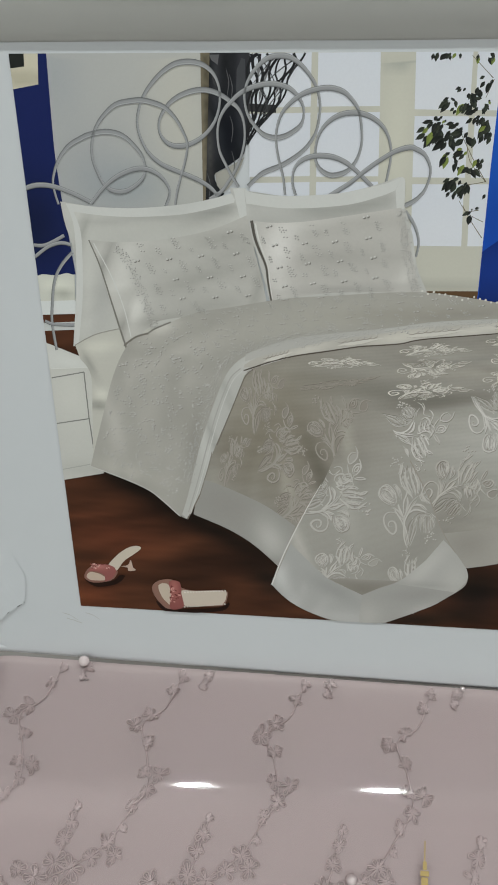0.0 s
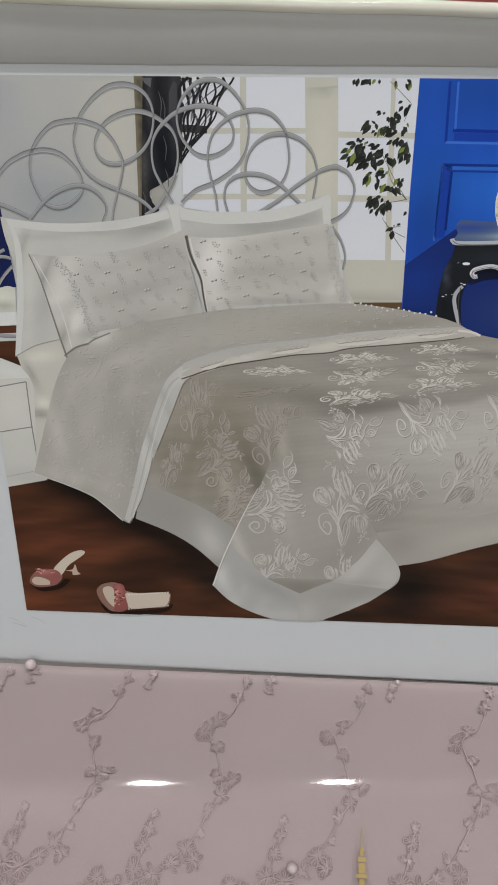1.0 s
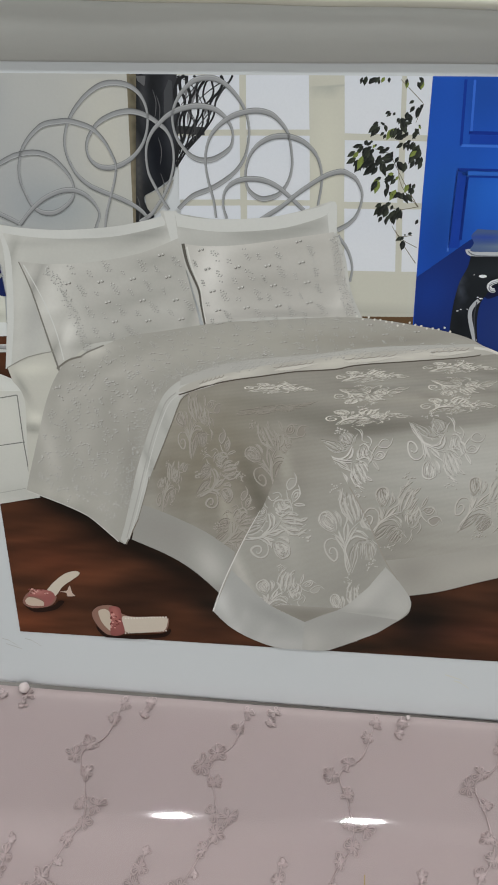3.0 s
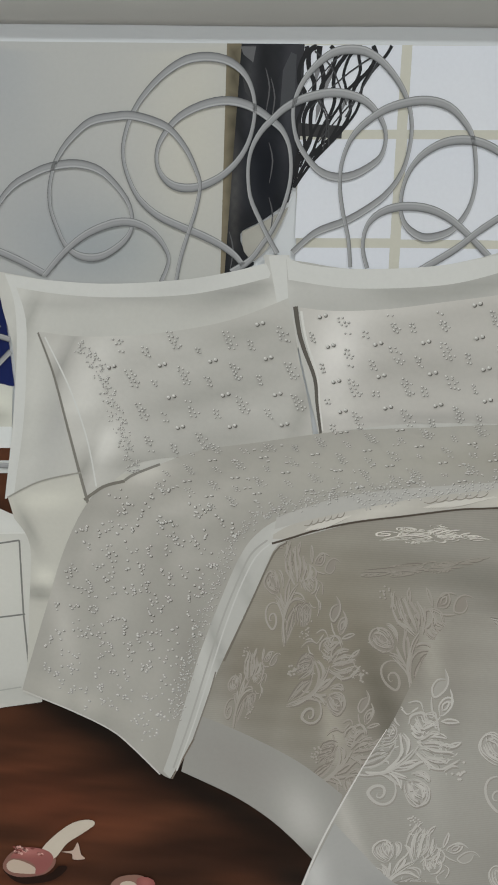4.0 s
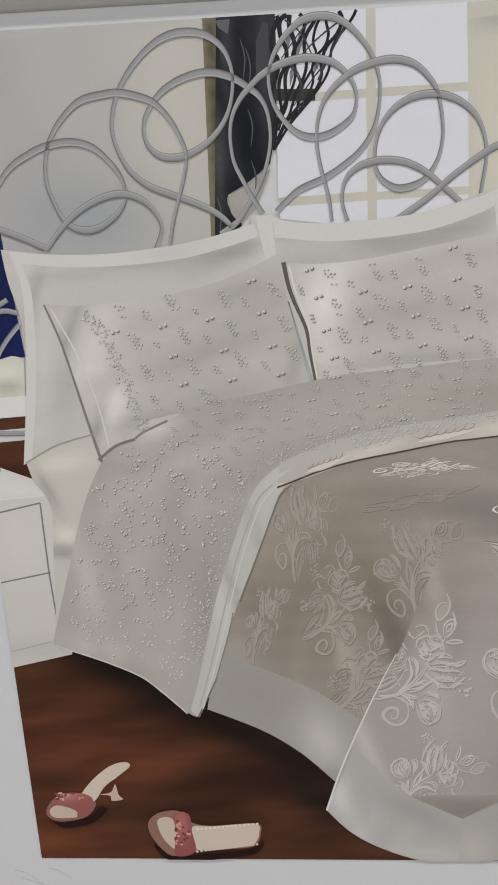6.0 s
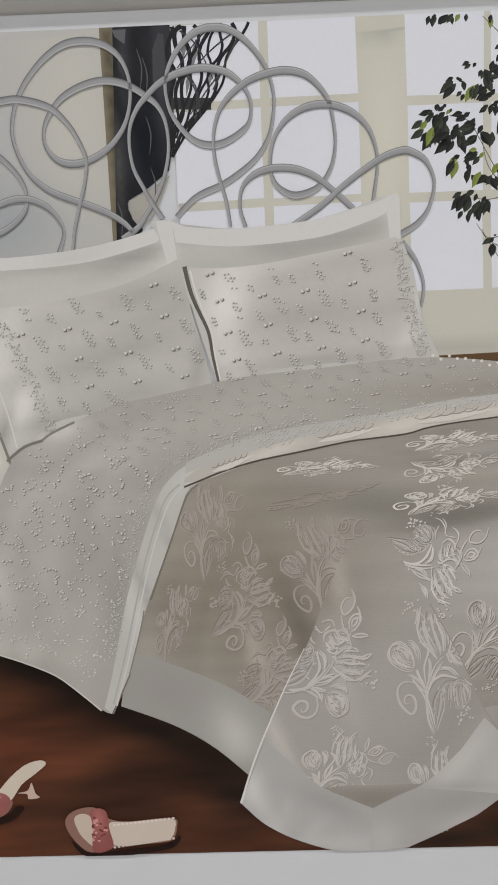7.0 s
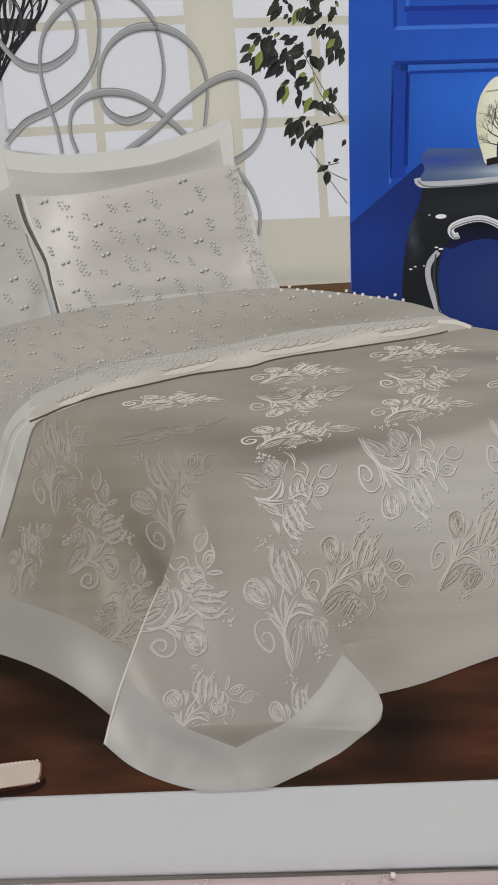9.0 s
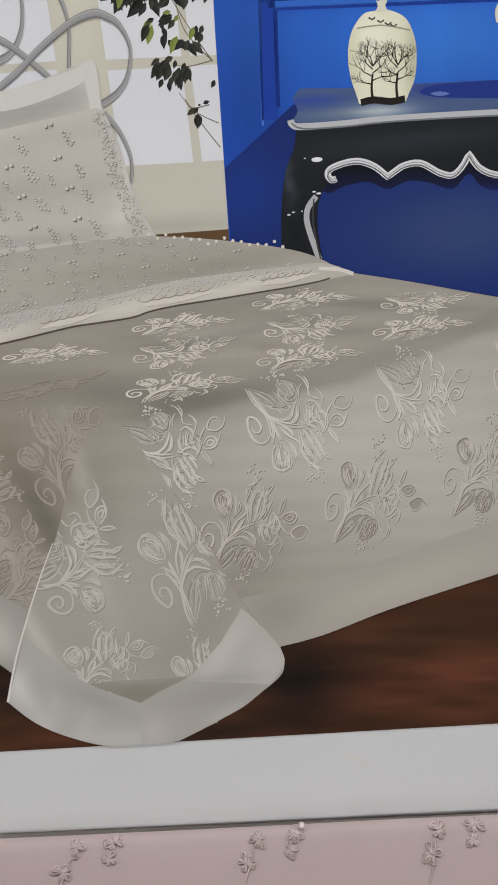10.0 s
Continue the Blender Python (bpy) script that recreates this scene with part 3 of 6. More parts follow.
fig_leaves(0, [(1.801, 2.993), (1.795, 2.970), (1.818, 2.997), (1.811, 2.973), (1.840, 2.991), (1.828, 2.972), (1.848, 2.987), (1.835, 2.969), (1.870, 2.995), (1.853, 2.973), (1.890, 2.994), (1.878, 2.975), (1.981, 2.989), (1.979, 2.967), (2.023, 2.977), (2.038, 2.950), (2.045, 2.984), (2.036, 2.962), (2.035, 2.878), (2.028, 2.842), (2.043, 2.882), (2.033, 2.854), (2.018, 2.886), (2.002, 2.863), (1.993, 2.864), (1.989, 2.832), (1.926, 2.858), (1.909, 2.846), (1.943, 2.861), (1.934, 2.850), (1.960, 2.841), (1.952, 2.823), (1.969, 2.841), (1.995, 2.809), (1.977, 2.833), (1.983, 2.801), (1.986, 2.822), (2.012, 2.821)])
fig_leaves(20, [(1.876, 2.824), (1.855, 2.814), (1.887, 2.824), (1.894, 2.815), (1.884, 2.805), (1.854, 2.770), (1.881, 2.805), (1.857, 2.782), (1.905, 2.812), (1.909, 2.788), (1.939, 2.798), (1.916, 2.756), (1.936, 2.795), (1.928, 2.767), (1.902, 2.784), (1.888, 2.771), (1.961, 2.802), (1.956, 2.786), (1.978, 2.794), (1.950, 2.776), (1.996, 2.777), (1.971, 2.765), (2.001, 2.785), (1.988, 2.768), (2.029, 2.800), (2.047, 2.778), (2.038, 2.791), (2.022, 2.760), (2.022, 2.776), (2.032, 2.760), (2.043, 2.810), (2.051, 2.799), (1.817, 2.733), (1.791, 2.724), (1.834, 2.751), (1.825, 2.735), (1.851, 2.743), (1.834, 2.732), (1.820, 2.728), (1.807, 2.707)])
fig_leaves(40, [(1.851, 2.718), (1.828, 2.695), (1.834, 2.716), (1.821, 2.679), (1.852, 2.710), (1.843, 2.670), (1.864, 2.718), (1.852, 2.694), (1.800, 2.704), (1.779, 2.681), (1.791, 2.680), (1.755, 2.657), (1.800, 2.672), (1.783, 2.648), (1.814, 2.675), (1.790, 2.623), (1.809, 2.672), (1.814, 2.630), (1.835, 2.687), (1.828, 2.638), (1.868, 2.734), (1.860, 2.721), (1.906, 2.725), (1.877, 2.718), (1.929, 2.724), (1.907, 2.713), (1.920, 2.716), (1.890, 2.701), (1.941, 2.699), (1.904, 2.676), (1.947, 2.691), (1.921, 2.671), (1.938, 2.683), (1.895, 2.677), (1.895, 2.693), (1.880, 2.669), (1.890, 2.685), (1.887, 2.652), (1.869, 2.669), (1.832, 2.646)])
fig_leaves(60, [(1.878, 2.661), (1.844, 2.625), (1.861, 2.666), (1.835, 2.651), (1.884, 2.644), (1.862, 2.612), (1.896, 2.660), (1.919, 2.610), (1.904, 2.652), (1.898, 2.627), (1.948, 2.658), (1.917, 2.632), (1.965, 2.666), (1.992, 2.629), (1.980, 2.738), (1.958, 2.723), (1.997, 2.745), (1.989, 2.717), (2.014, 2.753), (1.997, 2.742), (2.031, 2.744), (2.024, 2.712), (2.049, 2.735), (2.024, 2.688), (2.041, 2.712), (2.016, 2.688), (2.054, 2.719), (2.042, 2.671), (2.033, 2.688), (2.017, 2.664), (2.056, 2.687), (2.043, 2.655), (2.063, 2.671), (2.054, 2.638), (1.999, 2.665), (1.992, 2.624), (1.957, 2.609), (1.919, 2.594), (1.954, 2.601), (1.932, 2.588)])
fig_leaves(80, [(1.975, 2.608), (1.963, 2.592), (1.897, 2.595), (1.871, 2.579), (1.897, 2.583), (1.882, 2.537), (1.927, 2.577), (1.938, 2.552), (1.932, 2.560), (1.928, 2.522), (1.942, 2.543), (1.960, 2.517), (1.968, 2.551), (1.946, 2.509), (1.985, 2.542), (1.960, 2.517), (2.003, 2.533), (2.022, 2.498), (2.028, 2.578), (2.020, 2.549), (2.046, 2.578), (2.034, 2.556), (2.043, 2.556), (2.030, 2.532), (1.911, 2.494), (1.886, 2.478), (1.908, 2.482), (1.883, 2.444), (1.922, 2.482), (1.900, 2.438), (1.934, 2.476), (1.923, 2.437), (1.951, 2.497), (1.925, 2.481), (1.960, 2.487), (1.952, 2.467)])
fig_leaves(100, [(1.987, 2.479), (1.974, 2.458), (1.993, 2.469), (2.001, 2.431), (1.970, 2.466), (1.958, 2.424), (1.976, 2.449), (1.962, 2.412), (1.944, 2.442), (1.937, 2.416), (1.917, 2.437), (1.905, 2.414), (1.997, 2.457), (1.988, 2.431), (2.072, 2.428), (2.062, 2.408), (2.018, 2.353), (2.004, 2.336), (2.035, 2.364), (2.053, 2.369), (2.015, 2.335), (2.019, 2.300)])
leaves.done("potted_fig_leaves", 4.2, "dark green fig branches before the window", "stuff")

# console table and vase
printed("table_shadow", [(2.380, 2.122), (2.380, 2.122), (2.407, 2.083), (2.469, 2.104), (2.540, 2.111), (2.598, 2.087), (2.665, 2.109), (2.736, 2.099), (2.805, 2.077), (2.856, 2.121), (2.916, 2.072), (3.096, 2.064), (3.456, 2.057), (3.456, 2.057), (3.444, 2.143), (3.444, 2.143), (2.380, 2.190), (2.380, 2.190)], (17, 22, 50), 7, [(2.666, 2.071, 0.358, 0.010, 0, (8, 12, 40)), (2.663, 2.160, 0.354, 0.020, 0, (-8, -10, -30))], step=0.012)
console = printed("console_top", [(2.303, 2.302), (2.303, 2.302), (2.321, 2.332), (2.306, 2.363), (2.329, 2.393), (2.329, 2.393), (2.476, 2.388), (2.476, 2.388), (2.673, 2.391), (2.673, 2.391), (3.411, 2.390), (3.411, 2.390), (3.426, 2.280), (3.426, 2.280), (2.871, 2.294), (2.597, 2.286), (2.381, 2.279), (2.381, 2.279)], (70, 88, 128), 8,
        [(2.580, 2.319, 0.069, 0.015, 0, (84, 80, 52)), (2.777, 2.375, 0.079, 0.010, 0, (-44, -40, 10)), (2.364, 2.354, 0.069, 0.010, 0, (-26, -20, 20)), (2.450, 2.313, 0.104, 0.011, 0, (26, 24, 8))], step=0.02)
printed("console_apron", [(2.315, 2.282), (2.315, 2.282), (2.468, 2.280), (2.597, 2.286), (2.871, 2.286), (2.871, 2.286), (3.425, 2.285), (3.425, 2.285), (3.453, 2.074), (3.453, 2.074), (2.968, 2.104), (2.895, 2.130), (2.853, 2.177), (2.853, 2.177), (2.834, 2.143), (2.805, 2.117), (2.764, 2.125), (2.702, 2.159), (2.651, 2.152), (2.599, 2.119), (2.599, 2.119), (2.559, 2.155), (2.509, 2.172), (2.451, 2.163), (2.407, 2.110), (2.381, 2.058), (2.376, 1.978), (2.391, 1.875), (2.391, 1.875), (2.258, 1.881), (2.258, 1.881), (2.260, 2.002), (2.266, 2.082), (2.280, 2.160), (2.307, 2.226)], (26, 29, 33), 9,
        [(2.661, 2.227, 0.246, 0.023, 3, (14, 16, 18)), (2.288, 2.126, 0.011, 0.068, 10, (34, 36, 42)), (2.307, 2.004, 0.018, 0.071, 0, (-8, -8, -8))], step=0.03, on=console)
# dark blue oval reflection and its pale glint, inked on the console top
printed("tray_reflection", [(2.692, 2.367), (2.740, 2.384), (2.843, 2.389), (2.963, 2.390), (3.102, 2.384), (3.106, 2.331), (2.966, 2.337), (2.845, 2.343), (2.741, 2.351)], (28, 50, 126), 8.5, on=console)
printed("tray_reflection", [(2.726, 2.361), (2.757, 2.366), (2.785, 2.358), (2.754, 2.353)], (92, 116, 176), 8.8, on=console)
trim = Strokes()
trim.line([(2.298, 2.305), (2.305, 2.290), (2.338, 2.284), (2.468, 2.287), (2.596, 2.294), (2.871, 2.297), (3.424, 2.296)], 0.020, (176, 179, 183))
trim.line([(2.301, 2.296), (2.337, 2.278), (2.468, 2.279), (2.597, 2.286), (2.871, 2.289), (3.425, 2.288)], 0.005, (110, 114, 120), layer=0.3)
edge = [(2.437, 2.126), (2.423, 2.123), (2.410, 2.138), (2.416, 2.154), (2.440, 2.165), (2.477, 2.174), (2.513, 2.174), (2.559, 2.156), (2.598, 2.124), (2.598, 2.124), (2.625, 2.142), (2.651, 2.156), (2.702, 2.160), (2.764, 2.127), (2.805, 2.120), (2.834, 2.146), (2.853, 2.181), (2.853, 2.181), (2.884, 2.140), (2.940, 2.114), (3.020, 2.114)]
trim.line(edge, 0.020, (206, 208, 210))
trim.line([(p[0], p[1] - 0.006) for p in edge], 0.004, (96, 100, 108), layer=0.4)
trim.line([(p[0], p[1] + 0.002) for p in edge], 0.003, (150, 153, 158), layer=0.45)
trim.line([(2.373, 2.076), (2.347, 2.044), (2.341, 2.006), (2.354, 1.952), (2.379, 1.879)], lambda tx, ty: 0.018, (166, 168, 172))
trim.line([(2.365, 2.068), (2.361, 2.001), (2.372, 1.930), (2.384, 1.879)], 0.005, (60, 62, 68), layer=0.4)
for x, y, r in ((598, 292, 0.018), (600, 347, 0.008), (548, 380, 0.006), (556, 376, 0.005), (571, 375, 0.004), (592, 344, 0.006), (578, 289, 0.004)):
    q = Vector([(2.377, 2.186)][0]) + Vector(((x - 598) * 0.00185, (292 - y) * 0.00185))
    trim.disc(q[0], q[1], r, (220, 222, 225), 0.5, n=10, squash=0.4)
trim.done("silver_trim", 10, "silver carved trim of the console table", on=console)
JAR = [(2.518, 2.586), (2.551, 2.595), (2.580, 2.597), (2.610, 2.592), (2.649, 2.570), (2.674, 2.522), (2.682, 2.469), (2.678, 2.406), (2.662, 2.367), (2.651, 2.340), (2.651, 2.340), (2.509, 2.342), (2.509, 2.342), (2.497, 2.377), (2.484, 2.414), (2.475, 2.477), (2.485, 2.539)]
jar = printed("vase", JAR, (216, 216, 194), 10,
        [(2.671, 2.468, 0.017, 0.094, 0, (-34, -34, -36)), (2.484, 2.460, 0.014, 0.094, 0, (-14, -12, -18)), (2.551, 2.504, 0.034, 0.062, 0, (10, 10, 14))], step=0.02, label="cream lidded vase with painted bare trees")
printed("vase_knob", [(2.555, 2.593), (2.555, 2.593), (2.564, 2.606), (2.559, 2.623), (2.567, 2.620), (2.576, 2.631), (2.582, 2.621), (2.594, 2.623), (2.586, 2.607), (2.598, 2.591), (2.598, 2.591)], (206, 206, 190), 11, on=jar)
vase = Strokes()
vase.inside = within(JAR)
rng = random.Random(3)


def painted_tree(u, v, h, ang, depth, w):
    p = Vector((u, v))
    q = p + Vector((math.sin(ang), math.cos(ang))) * h
    vase.line([p, p.lerp(q, 0.5) + Vector((rng.uniform(-1, 1) * h * 0.08, 0)), q], w, (40, 38, 34), w * 0.6)
    if depth:
        for k in range(3 if depth > 1 else 2):
            painted_tree(q[0], q[1], h * (rng.uniform(0.30, 0.42) if depth == 6 else rng.uniform(0.6, 0.85)), ang * 0.7 + rng.uniform(-1.0, 1.0), depth - 1, w * 0.55)


for foot in [(2.550, 2.350), (2.626, 2.350)]:
    painted_tree(foot[0], foot[1], 0.075, 0.0, 0, 0.009)
    for limb in range(9):
        high = 0.045 + 0.0105 * limb
        painted_tree(foot[0], foot[1] + min(high, 0.095), rng.uniform(0.022, 0.031), (1.35 - 0.13 * limb) * (1 if limb % 2 else -1), 3, 0.0040)
vase.line([(2.514, 2.345), (2.554, 2.351), (2.606, 2.344), (2.649, 2.350)], 0.02, (30, 26, 24))
vase.line([(2.490, 2.549), (2.575, 2.556), (2.661, 2.539)], 0.004, (150, 148, 130))
for x in (698, 712, 724, 733):
    q = Vector([(2.547, 2.572)][0]) + Vector(((x - 698) * 0.00185, -(x - 698) * 0.0006))
    vase.line([q + Vector((-0.01, 0.006)), q, q + Vector((0.01, 0.006))], 0.004, (40, 38, 36), smooth=False)
vase.done("painted_tree", 11.5, "black painted bare trees on the vase", on=jar)
printed("second_vase", [(2.917, 2.549), (2.917, 2.549), (2.912, 2.580), (2.921, 2.602), (2.921, 2.602), (3.052, 2.596), (3.052, 2.596), (3.056, 2.543), (3.056, 2.543)], (206, 206, 190), 10)

# bench and nightstand
printed("bench_seat", [(-0.020, 2.008), (-0.020, 2.008), (0.025, 2.026), (0.094, 2.022), (0.146, 2.034), (0.184, 2.024), (0.184, 2.024), (0.174, 1.887), (0.174, 1.887), (-0.038, 1.870), (-0.038, 1.870)], (196, 196, 186), 5, [(0.088, 1.974, 0.056, 0.023, 0, (16, 16, 14)), (0.117, 1.932, 0.034, 0.017, 0, (-30, -30, -30))], step=0.02)
printed("bench_rail", [(-0.036, 1.888), (-0.036, 1.888), (0.176, 1.899), (0.176, 1.899), (0.168, 1.829), (0.168, 1.829), (-0.045, 1.817), (-0.045, 1.817)], (206, 208, 206), 6)
printed("bench_stretcher", [(0.001, 1.777), (0.001, 1.777), (0.163, 1.788), (0.163, 1.788), (0.159, 1.746), (0.159, 1.746), (-0.004, 1.735), (-0.004, 1.735)], (190, 192, 190), 6)
printed("nightstand_top", [(-0.006, 1.675), (-0.006, 1.675), (0.237, 1.576), (0.237, 1.576), (0.222, 1.547), (0.222, 1.547), (-0.000, 1.530), (-0.000, 1.530)], (198, 198, 193), 12, [(0.099, 1.574, 0.088, 0.025, -15, (8, 8, 8))], step=0.04)
printed("nightstand_front", [(-0.000, 1.534), (-0.000, 1.534), (0.223, 1.550), (0.223, 1.550), (0.221, 1.259), (0.221, 1.259), (0.226, 0.924), (0.226, 0.924), (-0.006, 0.870), (-0.006, 0.870)], (190, 189, 183), 12.5, [(0.107, 1.385, 0.090, 0.130, 0, (8, 8, 7)), (0.122, 0.947, 0.126, 0.036, 0, (-10, -10, -10))], step=0.03)
drawer = Strokes()
for k, pts in enumerate(([(0.005, 1.480), (0.178, 1.518)], [(0.178, 1.518), (0.178, 1.257), (0.186, 1.055)], [(-0.003, 1.217), (0.184, 1.254)])):
    drawer.line(pts, 0.006, (118, 118, 113), smooth=False, layer=0.1 * k)
drawer.line([(0.002, 0.938), (0.156, 0.977)], 0.005, (160, 160, 154), smooth=False, layer=0.5)
drawer.line([(0.006, 1.531), (0.222, 1.547)], 0.005, (206, 206, 201), smooth=False, layer=0.6)
drawer.done("drawer_edge", 13, "drawer edges of the white nightstand")

# headboard of bent silver tube


def headboard_rod(k, rod):
    thin, wide = (0.0105, 0.0135) if k < 10 else (0.014, 0.004)
    tube_ink = Strokes()
    tube_ink.ribbon(rod, lambda tx, ty: thin + wide * tx * tx, [(84, 85, 86), (126, 127, 128), (141, 142, 143), (147, 148, 149), (143, 144, 145), (169, 170, 171), (94, 95, 96)])
    tube_ink.done("headboard_tube", 14 + 0.06 * k, "bent silver tube of the headboard")


headboard_rod(0, [(0.854, 2.392), (0.907, 2.428), (0.944, 2.477), (0.968, 2.512), (0.995, 2.568), (1.013, 2.632), (1.017, 2.688), (1.009, 2.743), (0.988, 2.783), (0.959, 2.807), (0.920, 2.833), (0.872, 2.851), (0.822, 2.855), (0.763, 2.842), (0.706, 2.814), (0.666, 2.774), (0.641, 2.728), (0.640, 2.681), (0.663, 2.644), (0.701, 2.625), (0.756, 2.627), (0.817, 2.654), (0.866, 2.698), (0.896, 2.748), (0.911, 2.809), (0.909, 2.866), (0.887, 2.918), (0.845, 2.953), (0.789, 2.966), (0.723, 2.958), (0.662, 2.923), (0.607, 2.870), (0.572, 2.820), (0.552, 2.772), (0.542, 2.717), (0.553, 2.657), (0.585, 2.594), (0.637, 2.548), (0.699, 2.520), (0.763, 2.496), (0.822, 2.469), (0.864, 2.440), (0.888, 2.412)])
headboard_rod(1, [(0.986, 2.449), (0.957, 2.496), (0.930, 2.547), (0.904, 2.605), (0.897, 2.677), (0.906, 2.732), (0.931, 2.778), (0.959, 2.807), (0.995, 2.839), (1.046, 2.864), (1.113, 2.879), (1.169, 2.875), (1.216, 2.857), (1.254, 2.819), (1.272, 2.777), (1.268, 2.731), (1.247, 2.701), (1.194, 2.669), (1.142, 2.661), (1.089, 2.681), (1.039, 2.741), (1.020, 2.797), (1.021, 2.858), (1.055, 2.925), (1.117, 2.978), (1.185, 2.987), (1.236, 2.969), (1.283, 2.927), (1.322, 2.869), (1.341, 2.797), (1.335, 2.720), (1.317, 2.666), (1.281, 2.616), (1.229, 2.575), (1.174, 2.543), (1.109, 2.518), (1.074, 2.496), (1.029, 2.453)])
headboard_rod(2, [(0.693, 2.361), (0.706, 2.427), (0.732, 2.510), (0.749, 2.561), (0.762, 2.627), (0.751, 2.670), (0.722, 2.728), (0.678, 2.778), (0.633, 2.799), (0.573, 2.813), (0.527, 2.811), (0.450, 2.795), (0.384, 2.740), (0.349, 2.690), (0.336, 2.657), (0.326, 2.610), (0.327, 2.558), (0.344, 2.505), (0.365, 2.459), (0.395, 2.432), (0.434, 2.422), (0.475, 2.428), (0.516, 2.451), (0.549, 2.481), (0.566, 2.518), (0.559, 2.571), (0.525, 2.622), (0.473, 2.667), (0.404, 2.683), (0.324, 2.671), (0.273, 2.650), (0.218, 2.618), (0.166, 2.556), (0.133, 2.474), (0.134, 2.418), (0.146, 2.362)])
headboard_rod(4, [(0.301, 2.367), (0.363, 2.436), (0.431, 2.489), (0.512, 2.522), (0.575, 2.523), (0.629, 2.496), (0.664, 2.450), (0.670, 2.412), (0.648, 2.358)])
headboard_rod(5, [(-0.017, 2.429), (0.052, 2.448), (0.132, 2.443), (0.221, 2.411), (0.297, 2.374)])
headboard_rod(6, [(1.195, 2.417), (1.186, 2.492), (1.166, 2.569), (1.154, 2.645), (1.160, 2.713), (1.188, 2.776), (1.249, 2.829), (1.310, 2.854), (1.378, 2.863), (1.438, 2.848), (1.481, 2.810), (1.507, 2.769), (1.522, 2.696), (1.524, 2.638), (1.510, 2.580), (1.476, 2.530), (1.431, 2.508), (1.387, 2.506), (1.343, 2.536), (1.325, 2.588), (1.335, 2.662), (1.370, 2.719), (1.429, 2.756), (1.499, 2.764), (1.568, 2.743), (1.620, 2.698), (1.646, 2.641), (1.653, 2.580), (1.642, 2.494), (1.634, 2.440)])
headboard_rod(7, [(1.243, 2.415), (1.227, 2.472), (1.236, 2.532), (1.272, 2.569), (1.325, 2.586), (1.387, 2.585), (1.440, 2.569), (1.492, 2.536), (1.580, 2.457)])
headboard_rod(8, [(1.346, 2.384), (1.407, 2.423), (1.485, 2.474), (1.546, 2.525), (1.615, 2.574), (1.675, 2.609)] + [(1.731, 2.624), (1.762, 2.616), (1.801, 2.590), (1.828, 2.526), (1.811, 2.447), (1.774, 2.402), (1.727, 2.375)])
headboard_rod(9, [(1.731, 2.351), (1.776, 2.291), (1.802, 2.214), (1.795, 2.145)])
headboard_rod(10, [(0.001, 2.169), (0.060, 2.170), (0.156, 2.217)])
headboard_rod(11, [(-0.001, 2.111), (0.072, 2.162), (0.138, 2.182), (0.186, 2.172)])
headboard_rod(12, [(0.185, 2.137), (0.125, 2.072), (0.082, 1.993), (0.056, 1.873), (0.044, 1.776), (0.050, 1.634)])
headboard_rod(13, [(0.009, 1.789), (0.050, 1.773), (0.161, 1.770)])

# bed linen
def wrinkles(seed, n, lo, hi, ang, length, width, amp):
    """Soft creases of the cloth as the photograph shows them: light and dark streaks."""
    r, out = random.Random(seed), []
    for _ in range(n):
        d = r.uniform(0.4, 1.0) * amp * (1 if r.random() < 0.5 else -1)
        out.append((r.uniform(lo[0], hi[0]), r.uniform(lo[1], hi[1]), length * r.uniform(0.5, 1.2), width * r.uniform(0.6, 1.4), ang + r.gauss(0, 14), (d, d, d)))
    return out


printed("mattress_sheet", [(0.148, 1.667), (0.148, 1.667), (0.257, 1.724), (0.394, 1.765), (0.394, 1.765), (0.698, 1.862), (0.698, 1.862), (0.615, 1.452), (0.615, 1.452), (0.379, 0.981), (0.379, 0.981), (0.172, 0.949), (0.172, 0.949), (0.186, 1.118), (0.200, 1.292), (0.213, 1.501), (0.166, 1.593), (0.166, 1.593)], (188, 186, 177), 16,
        [(0.269, 1.661, 0.076, 0.024, 10, (16, 16, 14)), (0.210, 1.562, 0.015, 0.061, 20, (-30, -30, -28)), (0.260, 1.397, 0.027, 0.025, 0, (22, 22, 20)), (0.234, 1.334, 0.039, 0.017, 0, (-40, -40, -38))], step=0.025)
printed("back_pillow", [(0.156, 2.375), (0.156, 2.375), (0.257, 2.360), (0.414, 2.339), (0.607, 2.340), (0.817, 2.371), (0.952, 2.402), (0.952, 2.402), (0.949, 2.445), (0.949, 2.445), (1.020, 2.445), (1.020, 2.445), (1.025, 2.321), (1.025, 2.321), (1.070, 2.192), (1.070, 2.192), (0.637, 1.769), (0.637, 1.769), (0.383, 1.752), (0.257, 1.724), (0.141, 1.658), (0.141, 1.658), (0.153, 1.742), (0.188, 1.876), (0.196, 2.006), (0.192, 2.151), (0.166, 2.275)], (187, 186, 180), 17,
        [(0.587, 2.312, 0.280, 0.014, 6, (-16, -16, -15)), (0.884, 2.335, 0.103, 0.024, 18, (-26, -26, -25)), (0.235, 2.325, 0.035, 0.069, -30, (8, 8, 8)), (0.247, 1.968, 0.022, 0.167, -8, (8, 8, 8)), (0.337, 1.947, 0.037, 0.149, -20, (-12, -12, -10)), (0.985, 2.381, 0.024, 0.066, 0, (14, 14, 14)), (0.240, 2.221, 0.014, 0.105, -20, (-22, -22, -22))] + wrinkles(5, 12, (0.2, 1.8), (0.9, 2.4), 12, 0.15, 0.02, 7), step=0.026, label="white flanged pillow", ink=SOFT_CLOTH)
